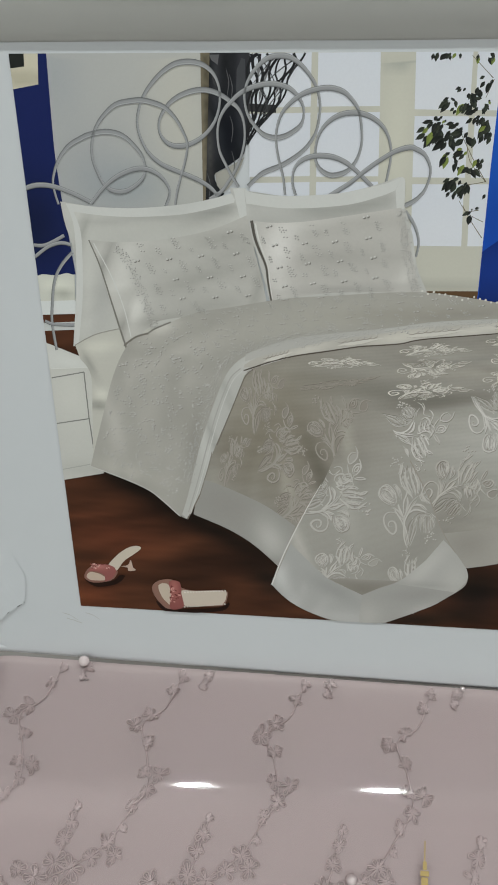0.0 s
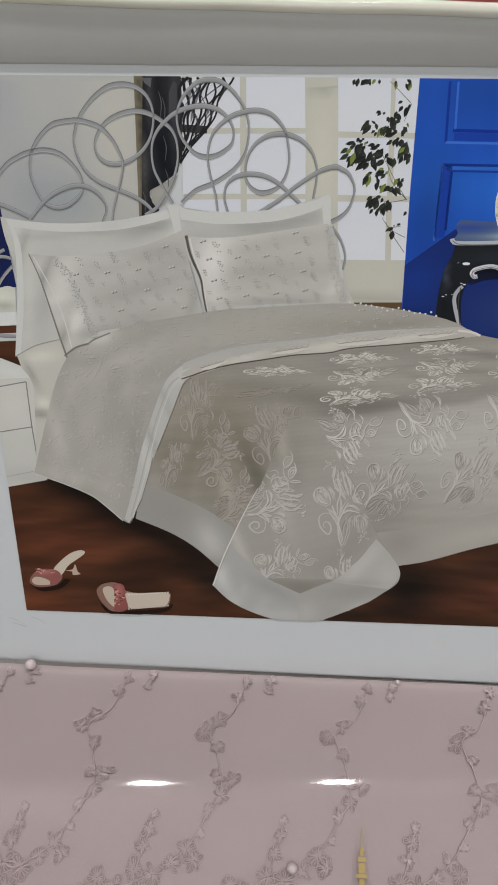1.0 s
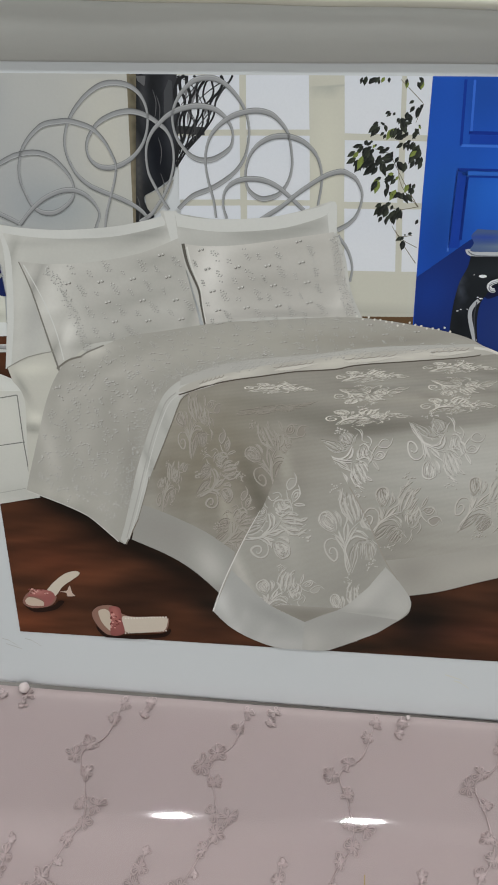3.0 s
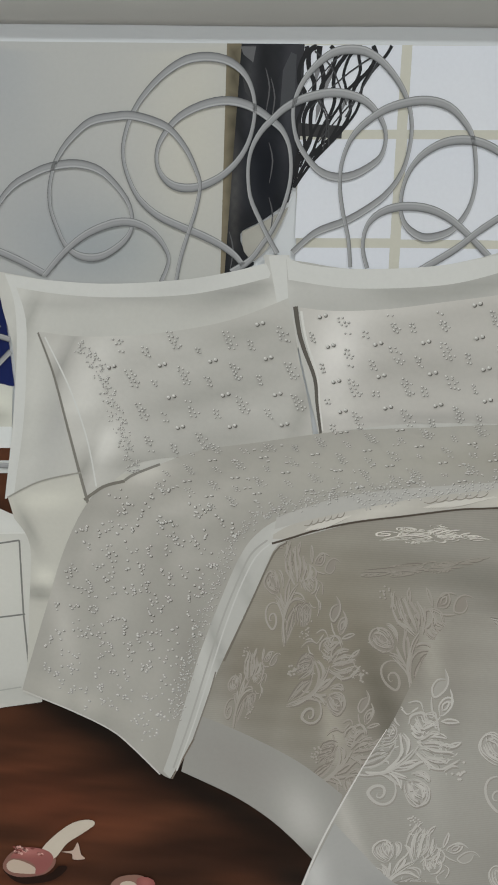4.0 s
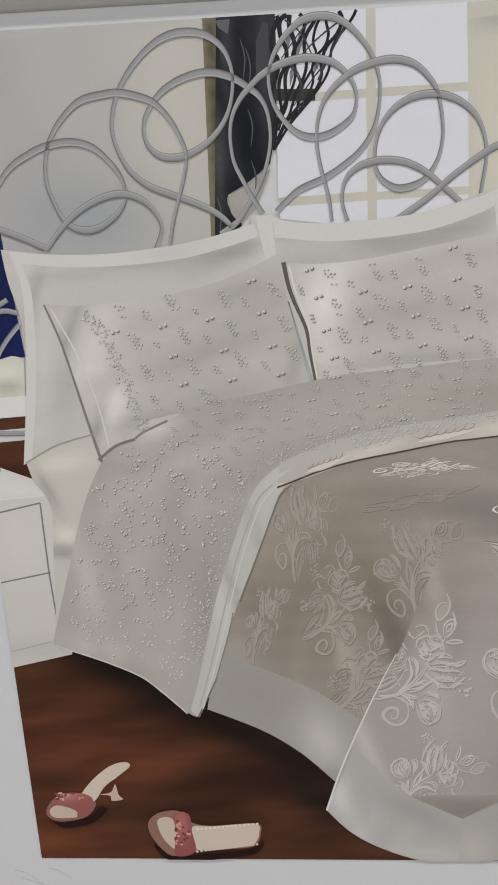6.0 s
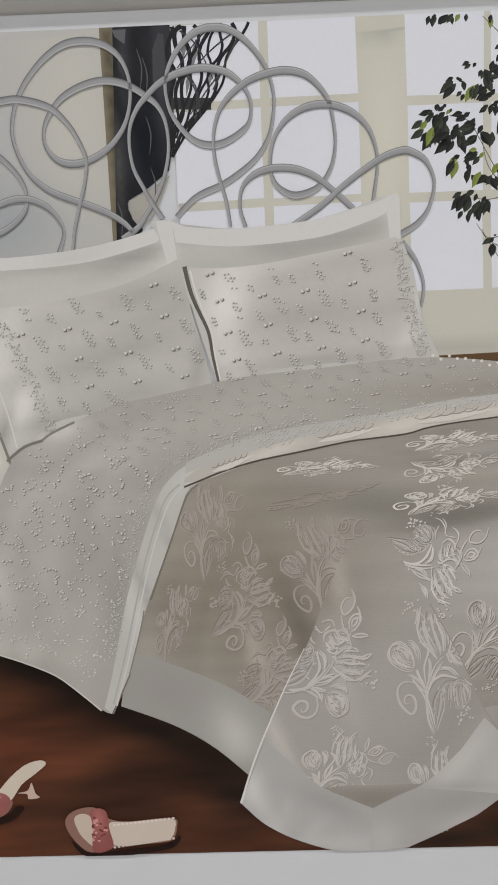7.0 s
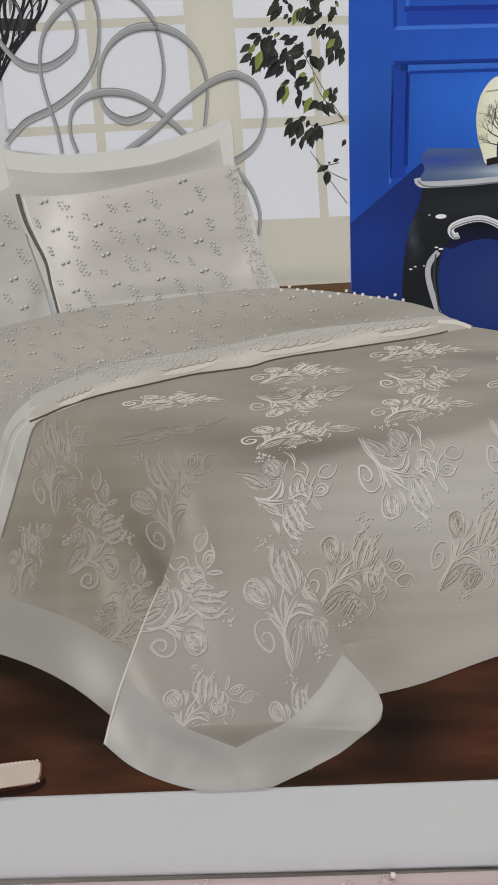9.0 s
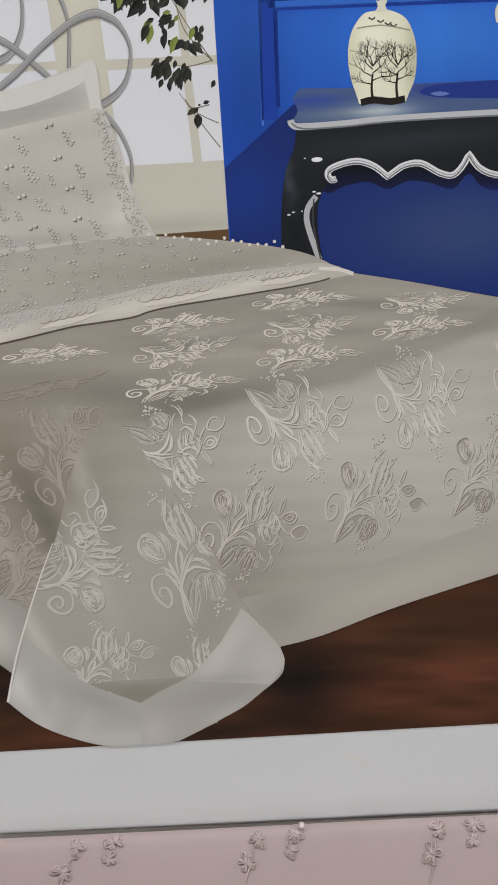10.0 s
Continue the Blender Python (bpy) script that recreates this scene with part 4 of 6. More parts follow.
printed("back_pillow", [(0.943, 2.442), (0.943, 2.442), (1.053, 2.429), (1.195, 2.412), (1.374, 2.416), (1.553, 2.452), (1.695, 2.500), (1.695, 2.500), (1.717, 2.496), (1.717, 2.496), (1.725, 2.372), (1.725, 2.372), (1.767, 2.265), (1.804, 2.101), (1.861, 1.975), (1.861, 1.975), (1.504, 1.885), (1.504, 1.885), (1.127, 1.918), (1.127, 1.918), (1.070, 2.127), (1.028, 2.292), (1.011, 2.310), (1.011, 2.310)], (184, 183, 178), 18,
        [(1.157, 2.384, 0.179, 0.012, -2, (-8, -8, -8)), (1.479, 2.363, 0.179, 0.028, 12, (-22, -22, -22)), (0.986, 2.381, 0.029, 0.052, 0, (18, 18, 18)), (1.695, 2.442, 0.018, 0.069, 8, (14, 14, 15)), (1.776, 2.138, 0.015, 0.110, -14, (12, 12, 12)), (1.374, 2.428, 0.250, 0.010, 8, (12, 12, 12))] + wrinkles(6, 14, (0.95, 2.3), (1.7, 2.5), 8, 0.16, 0.018, 9), step=0.026, label="white flanged pillow", ink=SOFT_CLOTH)
# pale flat flanges round the back pillows
printed("pillow_flange", [(0.181, 2.367), (0.181, 2.367), (0.324, 2.353), (0.503, 2.349), (0.712, 2.367), (0.855, 2.394), (0.980, 2.429), (0.980, 2.429), (0.964, 2.380), (0.964, 2.380), (0.854, 2.350), (0.711, 2.322), (0.501, 2.309), (0.338, 2.314), (0.211, 2.330), (0.211, 2.330)], (198, 198, 194), 17.5, [(0.711, 2.350, 0.08, 0.02, 10, (-8, -8, -8))], step=0.03)
printed("pillow_flange", [(0.181, 2.367), (0.181, 2.367), (0.206, 2.272), (0.202, 2.109), (0.178, 1.905), (0.139, 1.659), (0.139, 1.659), (0.169, 1.674), (0.169, 1.674), (0.212, 1.906), (0.233, 2.110), (0.237, 2.240), (0.214, 2.328), (0.214, 2.328)], (198, 198, 194), 17.4, [(0.711, 2.350, 0.08, 0.02, 10, (-8, -8, -8))], step=0.03)
printed("pillow_flange", [(0.961, 2.441), (0.961, 2.441), (1.011, 2.446), (1.011, 2.446), (1.021, 2.324), (1.021, 2.324), (0.989, 2.309), (0.989, 2.309)], (198, 198, 194), 18.6, [(1.205, 2.285, 0.08, 0.02, 10, (-8, -8, -8))], step=0.03)
printed("pillow_flange", [(1.011, 2.446), (1.011, 2.446), (1.052, 2.424), (1.195, 2.412), (1.428, 2.426), (1.624, 2.467), (1.706, 2.499), (1.706, 2.499), (1.681, 2.442), (1.681, 2.442), (1.624, 2.417), (1.462, 2.374), (1.209, 2.357), (1.020, 2.376), (1.020, 2.376)], (198, 198, 194), 18.4, [(1.205, 2.285, 0.08, 0.02, 10, (-8, -8, -8))], step=0.03)
printed("pillow_flange", [(1.706, 2.499), (1.706, 2.499), (1.722, 2.482), (1.727, 2.361), (1.727, 2.361), (1.693, 2.361), (1.693, 2.361), (1.683, 2.442), (1.683, 2.442)], (198, 198, 194), 18.5, [(1.205, 2.285, 0.08, 0.02, 10, (-8, -8, -8))], step=0.03)
PIL_L = [(0.274, 2.200), (0.274, 2.200), (0.417, 2.190), (0.632, 2.207), (0.846, 2.252), (1.021, 2.323), (1.021, 2.323), (1.040, 2.245), (1.061, 2.141), (1.092, 2.016), (1.110, 1.916), (1.110, 1.916), (1.008, 1.872), (0.825, 1.840), (0.640, 1.817), (0.545, 1.781), (0.410, 1.654), (0.410, 1.654), (0.376, 1.775), (0.337, 1.947), (0.307, 2.094)]
printed("embroidered_pillow", PIL_L, (184, 182, 176), 19,
        [(0.422, 2.054, 0.040, 0.109, -28, (20, 20, 20)), (0.467, 1.849, 0.033, 0.076, -25, (26, 26, 26)), (0.329, 2.075, 0.015, 0.145, -26, (-28, -28, -27)), (0.817, 2.042, 0.214, 0.144, 10, (-10, -10, -10)), (0.914, 2.215, 0.104, 0.024, 18, (-10, -10, -10)), (1.074, 1.998, 0.018, 0.108, -14, (-16, -16, -16)), (0.546, 1.800, 0.111, 0.019, 10, (-14, -14, -14)), (0.393, 1.756, 0.015, 0.097, -22, (-30, -30, -30))] + wrinkles(1, 16, (0.25, 1.75), (1.05, 2.3), 14, 0.14, 0.022, 9), step=0.022, label="embroidered white pillow", ink=SOFT_CLOTH)
PIL_R = [(1.053, 2.298), (1.053, 2.298), (1.151, 2.291), (1.297, 2.300), (1.478, 2.328), (1.713, 2.367), (1.713, 2.367), (1.749, 2.266), (1.786, 2.120), (1.831, 1.974), (1.831, 1.974), (1.618, 1.974), (1.412, 1.965), (1.280, 1.947), (1.133, 1.921), (1.133, 1.921), (1.116, 2.032), (1.088, 2.163), (1.065, 2.237)]
printed("embroidered_pillow", PIL_R, (186, 183, 177), 20,
        [(1.165, 2.160, 0.055, 0.110, -14, (33, 33, 34)), (1.454, 2.132, 0.202, 0.074, 6, (-9, -9, -9)), (1.767, 2.102, 0.022, 0.111, -16, (10, 10, 10)), (1.450, 1.982, 0.224, 0.015, 4, (-14, -14, -13)), (1.187, 1.973, 0.037, 0.038, 0, (10, 10, 10))] + wrinkles(2, 16, (1.05, 1.9), (1.75, 2.35), 8, 0.14, 0.022, 8), step=0.022, label="embroidered white pillow", ink=SOFT_CLOTH)
def pillow_seam(k, pts, width, rgb, end=None):
    seam = Strokes()
    seam.line(pts, width, rgb, end)
    seam.done("pillow_seam", 20.6 + 0.1 * k)


pillow_seam(0, [(1.043, 2.300), (1.056, 2.228), (1.074, 2.173), (1.108, 2.089), (1.118, 2.013), (1.133, 1.921)], 0.014, (92, 88, 82), 0.008)
pillow_seam(1, [(1.060, 2.287), (1.079, 2.200), (1.116, 2.098), (1.126, 2.013), (1.139, 1.929)], 0.007, (206, 205, 200), 0.004)
pillow_seam(2, [(0.273, 2.197), (0.314, 2.076), (0.352, 1.909), (0.391, 1.736), (0.410, 1.658)], 0.006, (124, 121, 114), 0.010)
pillow_seam(3, [(0.294, 2.184), (0.364, 2.029), (0.413, 1.870), (0.438, 1.716)], 0.005, (202, 202, 198))
pillow_seam(4, [(0.147, 1.664), (0.257, 1.724), (0.389, 1.760)], 0.005, (150, 148, 140))

TURN_MID = [(1.055, 1.600), (1.136, 1.636), (1.253, 1.668), (1.407, 1.699), (1.559, 1.724), (1.654, 1.739), (1.757, 1.754), (1.917, 1.782), (2.048, 1.793), (2.197, 1.814), (2.382, 1.833)]
DUVET = [(0.529, 1.741), (0.529, 1.741), (0.642, 1.800), (0.773, 1.852), (0.942, 1.884), (1.199, 1.932), (1.452, 1.954), (1.657, 1.972), (1.837, 1.978), (2.017, 1.962), (2.233, 1.927), (2.360, 1.891), (2.445, 1.843), (2.445, 1.843)] + TURN_MID[::-1] + [(1.041, 1.566), (1.001, 1.529), (1.001, 1.529), (0.936, 1.356), (0.841, 1.119), (0.803, 1.007), (0.747, 0.823), (0.669, 0.656), (0.669, 0.656), (0.633, 0.676), (0.536, 0.774), (0.458, 0.839), (0.239, 0.937), (0.160, 0.969), (0.160, 0.969), (0.195, 1.087), (0.258, 1.286), (0.319, 1.477), (0.383, 1.619), (0.450, 1.708)]
printed("duvet", DUVET, (161, 158, 151), 22,
        [(0.497, 1.493, 0.175, 0.250, -20, (8, 8, 8)), (0.421, 1.105, 0.182, 0.135, 0, (3, 3, 3)), (0.598, 1.772, 0.056, 0.024, 20, (34, 34, 33)), (1.297, 1.821, 0.353, 0.070, 12, (9, 9, 8)), (1.921, 1.878, 0.365, 0.036, 4, (-5, -6, -8)), (0.298, 1.285, 0.028, 0.262, 12, (14, 14, 14)),
         (0.676, 1.276, 0.040, 0.260, 10, (-8, -8, -8)), (0.344, 0.947, 0.186, 0.033, -14, (10, 10, 9))] + wrinkles(3, 18, (0.2, 0.7), (0.8, 1.6), 75, 0.16, 0.03, 8) + wrinkles(4, 20, (0.5, 1.5), (2.3, 1.95), 12, 0.2, 0.02, 7), step=0.026, label="embroidered duvet cover", ink=SOFT_CLOTH)
printed("duvet_border", [(1.783, 1.793), (1.783, 1.793), (1.563, 1.769), (1.343, 1.720), (1.157, 1.677), (1.024, 1.641), (0.946, 1.583), (0.895, 1.503), (0.839, 1.358), (0.767, 1.143), (0.726, 0.986), (0.679, 0.800), (0.644, 0.685), (0.644, 0.685), (0.669, 0.656), (0.669, 0.656), (0.747, 0.823), (0.803, 1.007), (0.841, 1.119), (0.936, 1.356), (1.001, 1.529), (1.041, 1.566), (1.117, 1.594), (1.268, 1.644), (1.454, 1.684), (1.786, 1.728), (1.786, 1.728)], (181, 180, 175), 23,
        [(0.784, 1.098, 0.024, 0.314, 14, (10, 10, 10)), (1.022, 1.581, 0.057, 0.028, 35, (10, 10, 10)), (0.836, 1.141, 0.012, 0.133, 14, (-20, -20, -20)), (0.918, 1.398, 0.012, 0.126, 20, (-14, -14, -14))], step=0.03)
printed("duvet_border", [(1.008, 1.645), (1.008, 1.645), (1.183, 1.715), (1.317, 1.746), (1.450, 1.766), (1.676, 1.795), (1.900, 1.833), (2.123, 1.852), (2.271, 1.861), (2.381, 1.868), (2.446, 1.851), (2.446, 1.851), (2.447, 1.845), (2.382, 1.857), (2.234, 1.844), (2.048, 1.823), (1.900, 1.812), (1.674, 1.772), (1.447, 1.732), (1.313, 1.699), (1.177, 1.662), (1.058, 1.623), (1.003, 1.604), (1.003, 1.604)], (177, 175, 170), 23.2, [(1.90, 1.82, 0.3, 0.02, 12, (4, 4, 4))], step=0.03)
printed("spread_turnover", [(1.000, 1.586), (1.000, 1.586), (1.058, 1.623), (1.177, 1.662), (1.313, 1.699), (1.447, 1.732), (1.674, 1.772), (1.900, 1.812), (2.048, 1.823), (2.234, 1.844), (2.382, 1.857), (2.447, 1.845), (2.479, 1.827), (2.479, 1.827), (2.484, 1.825), (2.383, 1.809), (2.290, 1.795), (2.197, 1.784), (2.047, 1.767), (1.916, 1.753), (1.822, 1.738), (1.756, 1.720), (1.652, 1.710), (1.557, 1.701), (1.404, 1.672), (1.250, 1.643), (1.132, 1.609), (1.052, 1.578), (0.998, 1.571), (0.998, 1.571)], (178, 174, 166), 24,
        [(1.748, 1.754, 0.10, 0.020, 13, (22, 22, 20)), (2.141, 1.805, 0.12, 0.016, 12, (18, 18, 17)), (1.310, 1.676, 0.09, 0.018, 18, (20, 20, 19)), (2.045, 1.790, 0.222, 0.015, 14, (6, 6, 6))], step=0.022)



CREASE = [(1.530, 1.384), (1.530, 1.384), (1.790, 1.357), (1.790, 1.357), (1.963, 1.381), (1.963, 1.381), (2.110, 1.409), (2.110, 1.409), (2.486, 1.461), (2.486, 1.461), (2.912, 1.604), (2.912, 1.604), (3.499, 1.731), (3.499, 1.731)][::2]


def weave(u, v, c):
    """Fine ribs, and the bend where the top of the bed turns down over its foot."""
    k = 2.0 * math.sin(v * 260.0)
    if u > CREASE[0][0]:
        for (u0, v0), (u1, v1) in zip(CREASE, CREASE[1:]):
            if u0 <= u < u1:
                d = v - (v0 + (v1 - v0) * (u - u0) / (u1 - u0))
                soft = min(1.0, (u - CREASE[0][0]) / 0.35)
                k += soft * (-24 * math.exp(-d / 0.13) / (1 + math.exp(-d / 0.008)) + 5 * math.exp(min(d, 0) / 0.3) / (1 + math.exp(d / 0.008)))
    return c[0] + k, c[1] + k, c[2] + k


SPREAD_EDGE = [(1.001, 1.533), (1.001, 1.533), (1.041, 1.562)] + TURN_MID + [(2.480, 1.831), (2.480, 1.831), (2.674, 1.792), (2.904, 1.740), (3.515, 1.607), (3.515, 1.607), (3.614, 0.864), (3.614, 0.864), (2.967, 0.668), (2.627, 0.560), (2.370, 0.462), (2.207, 0.421), (2.207, 0.421), (1.704, 0.215), (1.180, 0.272), (1.180, 0.272)] + [(1.193, 0.345), (1.193, 0.345), (1.045, 0.498), (0.901, 0.599), (0.707, 0.689), (0.707, 0.689), (0.747, 0.823), (0.803, 1.007), (0.841, 1.119), (0.936, 1.356)]
SPREAD_RGB = (150, 146, 138)
SPREAD_BLOBS = ([(1.120, 0.950, 0.220, 0.240, 0, (-9, -9, -10)), (1.300, 1.180, 0.230, 0.300, 20, (-6, -7, -8)), (1.902, 1.611, 0.11, 0.012, 0, (-13, -13, -13)), (2.206, 1.595, 0.06, 0.012, -12, (-13, -13, -13)), (2.215, 1.759, 0.14, 0.012, 9, (-14, -14, -14)), (1.878, 1.724, 0.14, 0.012, 12, (-12, -12, -12)), (2.347, 1.670, 0.07, 0.012, -10, (-10, -10, -10)), (2.471, 1.634, 0.08, 0.012, 0, (-10, -10, -10)), (1.799, 1.645, 0.09, 0.012, -12, (-9, -9, -9)), (1.969, 1.650, 0.10, 0.014, 4, (7, 7, 7)), (2.384, 1.710, 0.08, 0.012, 5, (6, 6, 6)), (1.523, 1.178, 0.028, 0.120, 8, (26, 26, 26)), (2.250, 1.330, 0.300, 0.250, 0, (8, 8, 8))] + [(2.295, 1.231, 0.436, 0.128, 12, (8, 9, 10)), (1.700, 1.466, 0.300, 0.045, -10, (-18, -17, -17)), (2.028, 1.441, 0.173, 0.028, 12, (-8, -8, -8)), (2.415, 1.688, 0.375, 0.038, -4, (0, 0, 0)), (2.683, 0.856, 0.415, 0.140, 18, (4, 4, 4)), (2.892, 1.200, 0.300, 0.344, 0, (20, 21, 22)), (2.350, 1.060, 0.300, 0.200, 12, (9, 10, 11))] +
        [(1.188, 1.350, 0.174, 0.254, 20, (-5, -6, -9)), (1.026, 1.159, 0.119, 0.265, 20, (-3, -4, -6)), (1.405, 0.950, 0.038, 0.200, 20, (-30, -30, -30)), (1.208, 0.891, 0.022, 0.090, 8, (13, 13, 13)), (1.239, 0.885, 0.032, 0.139, 14, (18, 17, 17)), (0.904, 1.096, 0.060, 0.157, 12, (-8, -9, -10)), (2.122, 0.792, 0.083, 0.189, -30, (-10, -10, -10)),
         (2.189, 1.660, 0.301, 0.012, 8, (-14, -13, -12)), (2.564, 1.722, 0.225, 0.009, -6, (-18, -17, -16)), (2.788, 1.736, 0.225, 0.011, -8, (8, 8, 8)), (2.034, 1.570, 0.304, 0.016, 5, (8, 7, 6)), (1.537, 1.060, 0.059, 0.156, 18, (-12, -12, -12))] + wrinkles(7, 14, (0.75, 0.8), (1.2, 1.5), 70, 0.2, 0.03, 7) + wrinkles(8, 14, (1.3, 1.45), (3.2, 1.85), 4, 0.3, 0.018, 8))
printed("bedspread", SPREAD_EDGE, SPREAD_RGB, 21, SPREAD_BLOBS, step=0.019, shade=weave, label="taupe damask bedspread with woven flower sprays", ink=RIBBED)
printed("spread_border", [(0.753, 0.916), (0.753, 0.916), (0.813, 0.901), (0.953, 0.843), (1.115, 0.758), (1.265, 0.643), (1.265, 0.643), (1.198, 0.345), (1.198, 0.345), (1.045, 0.498), (0.901, 0.599), (0.707, 0.689), (0.707, 0.689)], (151, 149, 144), 22.5,
        [(1.130, 0.552, 0.055, 0.099, 20, (30, 30, 30)), (0.908, 0.749, 0.124, 0.072, -20, (-4, -5, -5)), (1.169, 0.401, 0.042, 0.026, 0, (-10, -10, -10))], step=0.03)
printed("spread_border", [(2.045, 0.639), (2.045, 0.639), (2.371, 0.703), (2.622, 0.780), (2.954, 0.892), (3.583, 1.101), (3.583, 1.101), (3.614, 0.864), (3.614, 0.864), (2.967, 0.668), (2.627, 0.560), (2.370, 0.462), (2.207, 0.421), (2.207, 0.421), (2.113, 0.527), (2.113, 0.527)], (160, 156, 149), 22.5,
        [(2.200, 0.571, 0.085, 0.074, 0, (-12, -12, -12)), (2.688, 0.667, 0.254, 0.049, 18, (10, 10, 9))], step=0.03)
def melt(u, v, c):
    """The draped corner is one cloth with the spread: higher up their tones become the same."""
    k = min(1.0, max(0.0, (v - 0.78) / 0.42))
    k = k * k * (3 - 2 * k)
    t = weave(u, v, tone(u, v, SPREAD_RGB, SPREAD_BLOBS))
    return tuple(a + (b - a) * k for a, b in zip(c, t))


CORNER_EDGE = [(1.531, 1.269), (1.531, 1.269), (1.572, 1.326), (1.622, 1.357), (1.672, 1.350), (1.723, 1.306), (1.778, 1.201), (1.850, 1.080), (1.960, 0.871), (2.054, 0.653), (2.134, 0.520), (2.205, 0.416), (2.205, 0.416), (2.218, 0.343), (2.181, 0.267), (1.987, 0.117), (1.790, 0.008), (1.790, 0.008), (1.664, -0.007), (1.506, -0.000), (1.354, 0.056), (1.229, 0.135), (1.138, 0.237), (1.138, 0.237), (1.204, 0.452), (1.313, 0.729), (1.405, 0.924), (1.469, 1.100)]
printed("spread_corner", CORNER_EDGE, (157, 154, 147), 23,
        [(1.493, 0.942, 0.033, 0.251, 14, (16, 16, 16)), (1.527, 1.155, 0.030, 0.130, 8, (24, 24, 24)), (1.646, 0.818, 0.083, 0.281, -6, (2, 2, 2)), (1.991, 0.656, 0.063, 0.292, -32, (-8, -8, -8)), (1.280, 0.548, 0.025, 0.224, 20, (24, 24, 24)), (1.655, 0.426, 0.194, 0.077, 0, (-4, -4, -4)), (1.640, 1.316, 0.117, 0.063, -10, (-12, -12, -13)), (1.595, 1.049, 0.020, 0.134, 6, (-10, -10, -10))], step=0.03, shade=melt, label="draped corner of the bedspread", ink=RIBBED)
printed("corner_border", [(1.243, 0.525), (1.243, 0.525), (1.330, 0.429), (1.460, 0.298), (1.649, 0.199), (1.649, 0.199), (1.642, 0.083), (1.642, 0.083), (1.640, -0.005), (1.640, -0.005), (1.516, 0.002), (1.354, 0.056), (1.229, 0.135), (1.138, 0.237), (1.138, 0.237)], (165, 164, 161), 23.5,
        [(1.184, 0.298, 0.035, 0.131, 20, (26, 26, 26)), (1.532, 0.034, 0.135, 0.033, 0, (12, 12, 12)), (1.484, 0.227, 0.110, 0.037, -30, (-12, -12, -12))] + wrinkles(9, 8, (1.15, 0.05), (1.6, 0.4), 60, 0.08, 0.02, 7), step=0.02)
printed("corner_border", [(1.649, 0.199), (1.649, 0.199), (1.817, 0.290), (1.817, 0.290), (1.994, 0.272), (2.161, 0.252), (2.161, 0.252), (2.079, 0.177), (2.015, 0.132), (1.790, 0.008), (1.790, 0.008), (1.640, -0.005), (1.640, -0.005), (1.642, 0.083), (1.642, 0.083)], (160, 158, 154), 23.5,
        [(1.691, 0.053, 0.054, 0.066, 0, (14, 14, 13)), (1.970, 0.226, 0.132, 0.037, 10, (-8, -8, -8)), (1.987, 0.123, 0.067, 0.022, 24, (12, 12, 12))], step=0.02)
printed("corner_border", [(2.064, 0.599), (2.064, 0.599), (2.134, 0.520), (2.205, 0.416), (2.205, 0.416), (2.218, 0.343), (2.161, 0.252), (2.161, 0.252), (1.994, 0.272), (1.817, 0.290), (1.817, 0.290), (1.877, 0.336), (1.981, 0.459), (1.981, 0.459)], (170, 168, 164), 23.5,
        [(1.979, 0.408, 0.035, 0.128, -34, (14, 14, 13)), (2.151, 0.347, 0.044, 0.068, 0, (8, 8, 7)), (1.929, 0.294, 0.131, 0.016, 0, (-12, -12, -12))], step=0.02)
printed("corner_fold", [(1.460, 0.298), (1.460, 0.298), (1.558, 0.310), (1.658, 0.307), (1.875, 0.310), (1.875, 0.310), (1.817, 0.290), (1.817, 0.290), (1.751, 0.260), (1.649, 0.199), (1.649, 0.199)], (138, 134, 126), 23.4, [(1.653, 0.239, 0.066, 0.027, 0, (-8, -8, -8)), (1.645, 0.308, 0.131, 0.013, 0, (12, 12, 12))], step=0.015)
folds = Strokes()
folds.line([(0.850, 1.128), (0.940, 1.360), (1.005, 1.524), (1.044, 1.560)], 0.007, (116, 110, 101), 0.005)
folds.line([(0.746, 0.811), (0.803, 1.003), (0.823, 1.086)], 0.005, (128, 122, 114))
folds.line([(0.674, 0.656), (0.751, 0.823)], 0.006, (120, 110, 100))
folds.line([(0.982, 1.566), (0.931, 1.515), (0.887, 1.411), (0.841, 1.276), (0.794, 1.105), (0.735, 0.886), (0.680, 0.700)], 0.006, (166, 164, 159), layer=0.3)
folds.line([(0.996, 1.559), (0.946, 1.506), (0.901, 1.404), (0.856, 1.268), (0.809, 1.100), (0.750, 0.882), (0.691, 0.690)], 0.005, (194, 193, 189), layer=0.4)
folds.line([(1.138, 0.237), (1.204, 0.452), (1.313, 0.729), (1.397, 0.913)], 0.009, (204, 202, 198), 0.003)
folds.line([(1.850, 1.080), (1.960, 0.871), (2.054, 0.653), (2.134, 0.520)], 0.005, (150, 143, 134))
folds.line([(2.378, 1.850), (2.445, 1.843), (2.489, 1.826)], 0.012, (206, 203, 196))
folds.line([(0.163, 0.964), (0.339, 0.896), (0.468, 0.832), (0.540, 0.769), (0.633, 0.671)], 0.006, (192, 190, 184))
folds.line([(0.529, 1.741), (0.560, 1.763), (0.642, 1.800)], 0.008, (130, 127, 120))
folds.line([(0.398, 1.669), (0.461, 1.717), (0.529, 1.739)], 0.010, (120, 116, 108))
folds.line([(0.996, 1.555), (1.052, 1.576), (1.132, 1.607), (1.250, 1.641), (1.404, 1.670), (1.557, 1.699), (1.633, 1.707), (1.756, 1.720), (1.822, 1.738), (1.916, 1.753), (2.047, 1.767), (2.197, 1.784), (2.290, 1.795), (2.383, 1.809), (2.412, 1.817)], 0.007, (82, 74, 66), 0.005, layer=0.6)
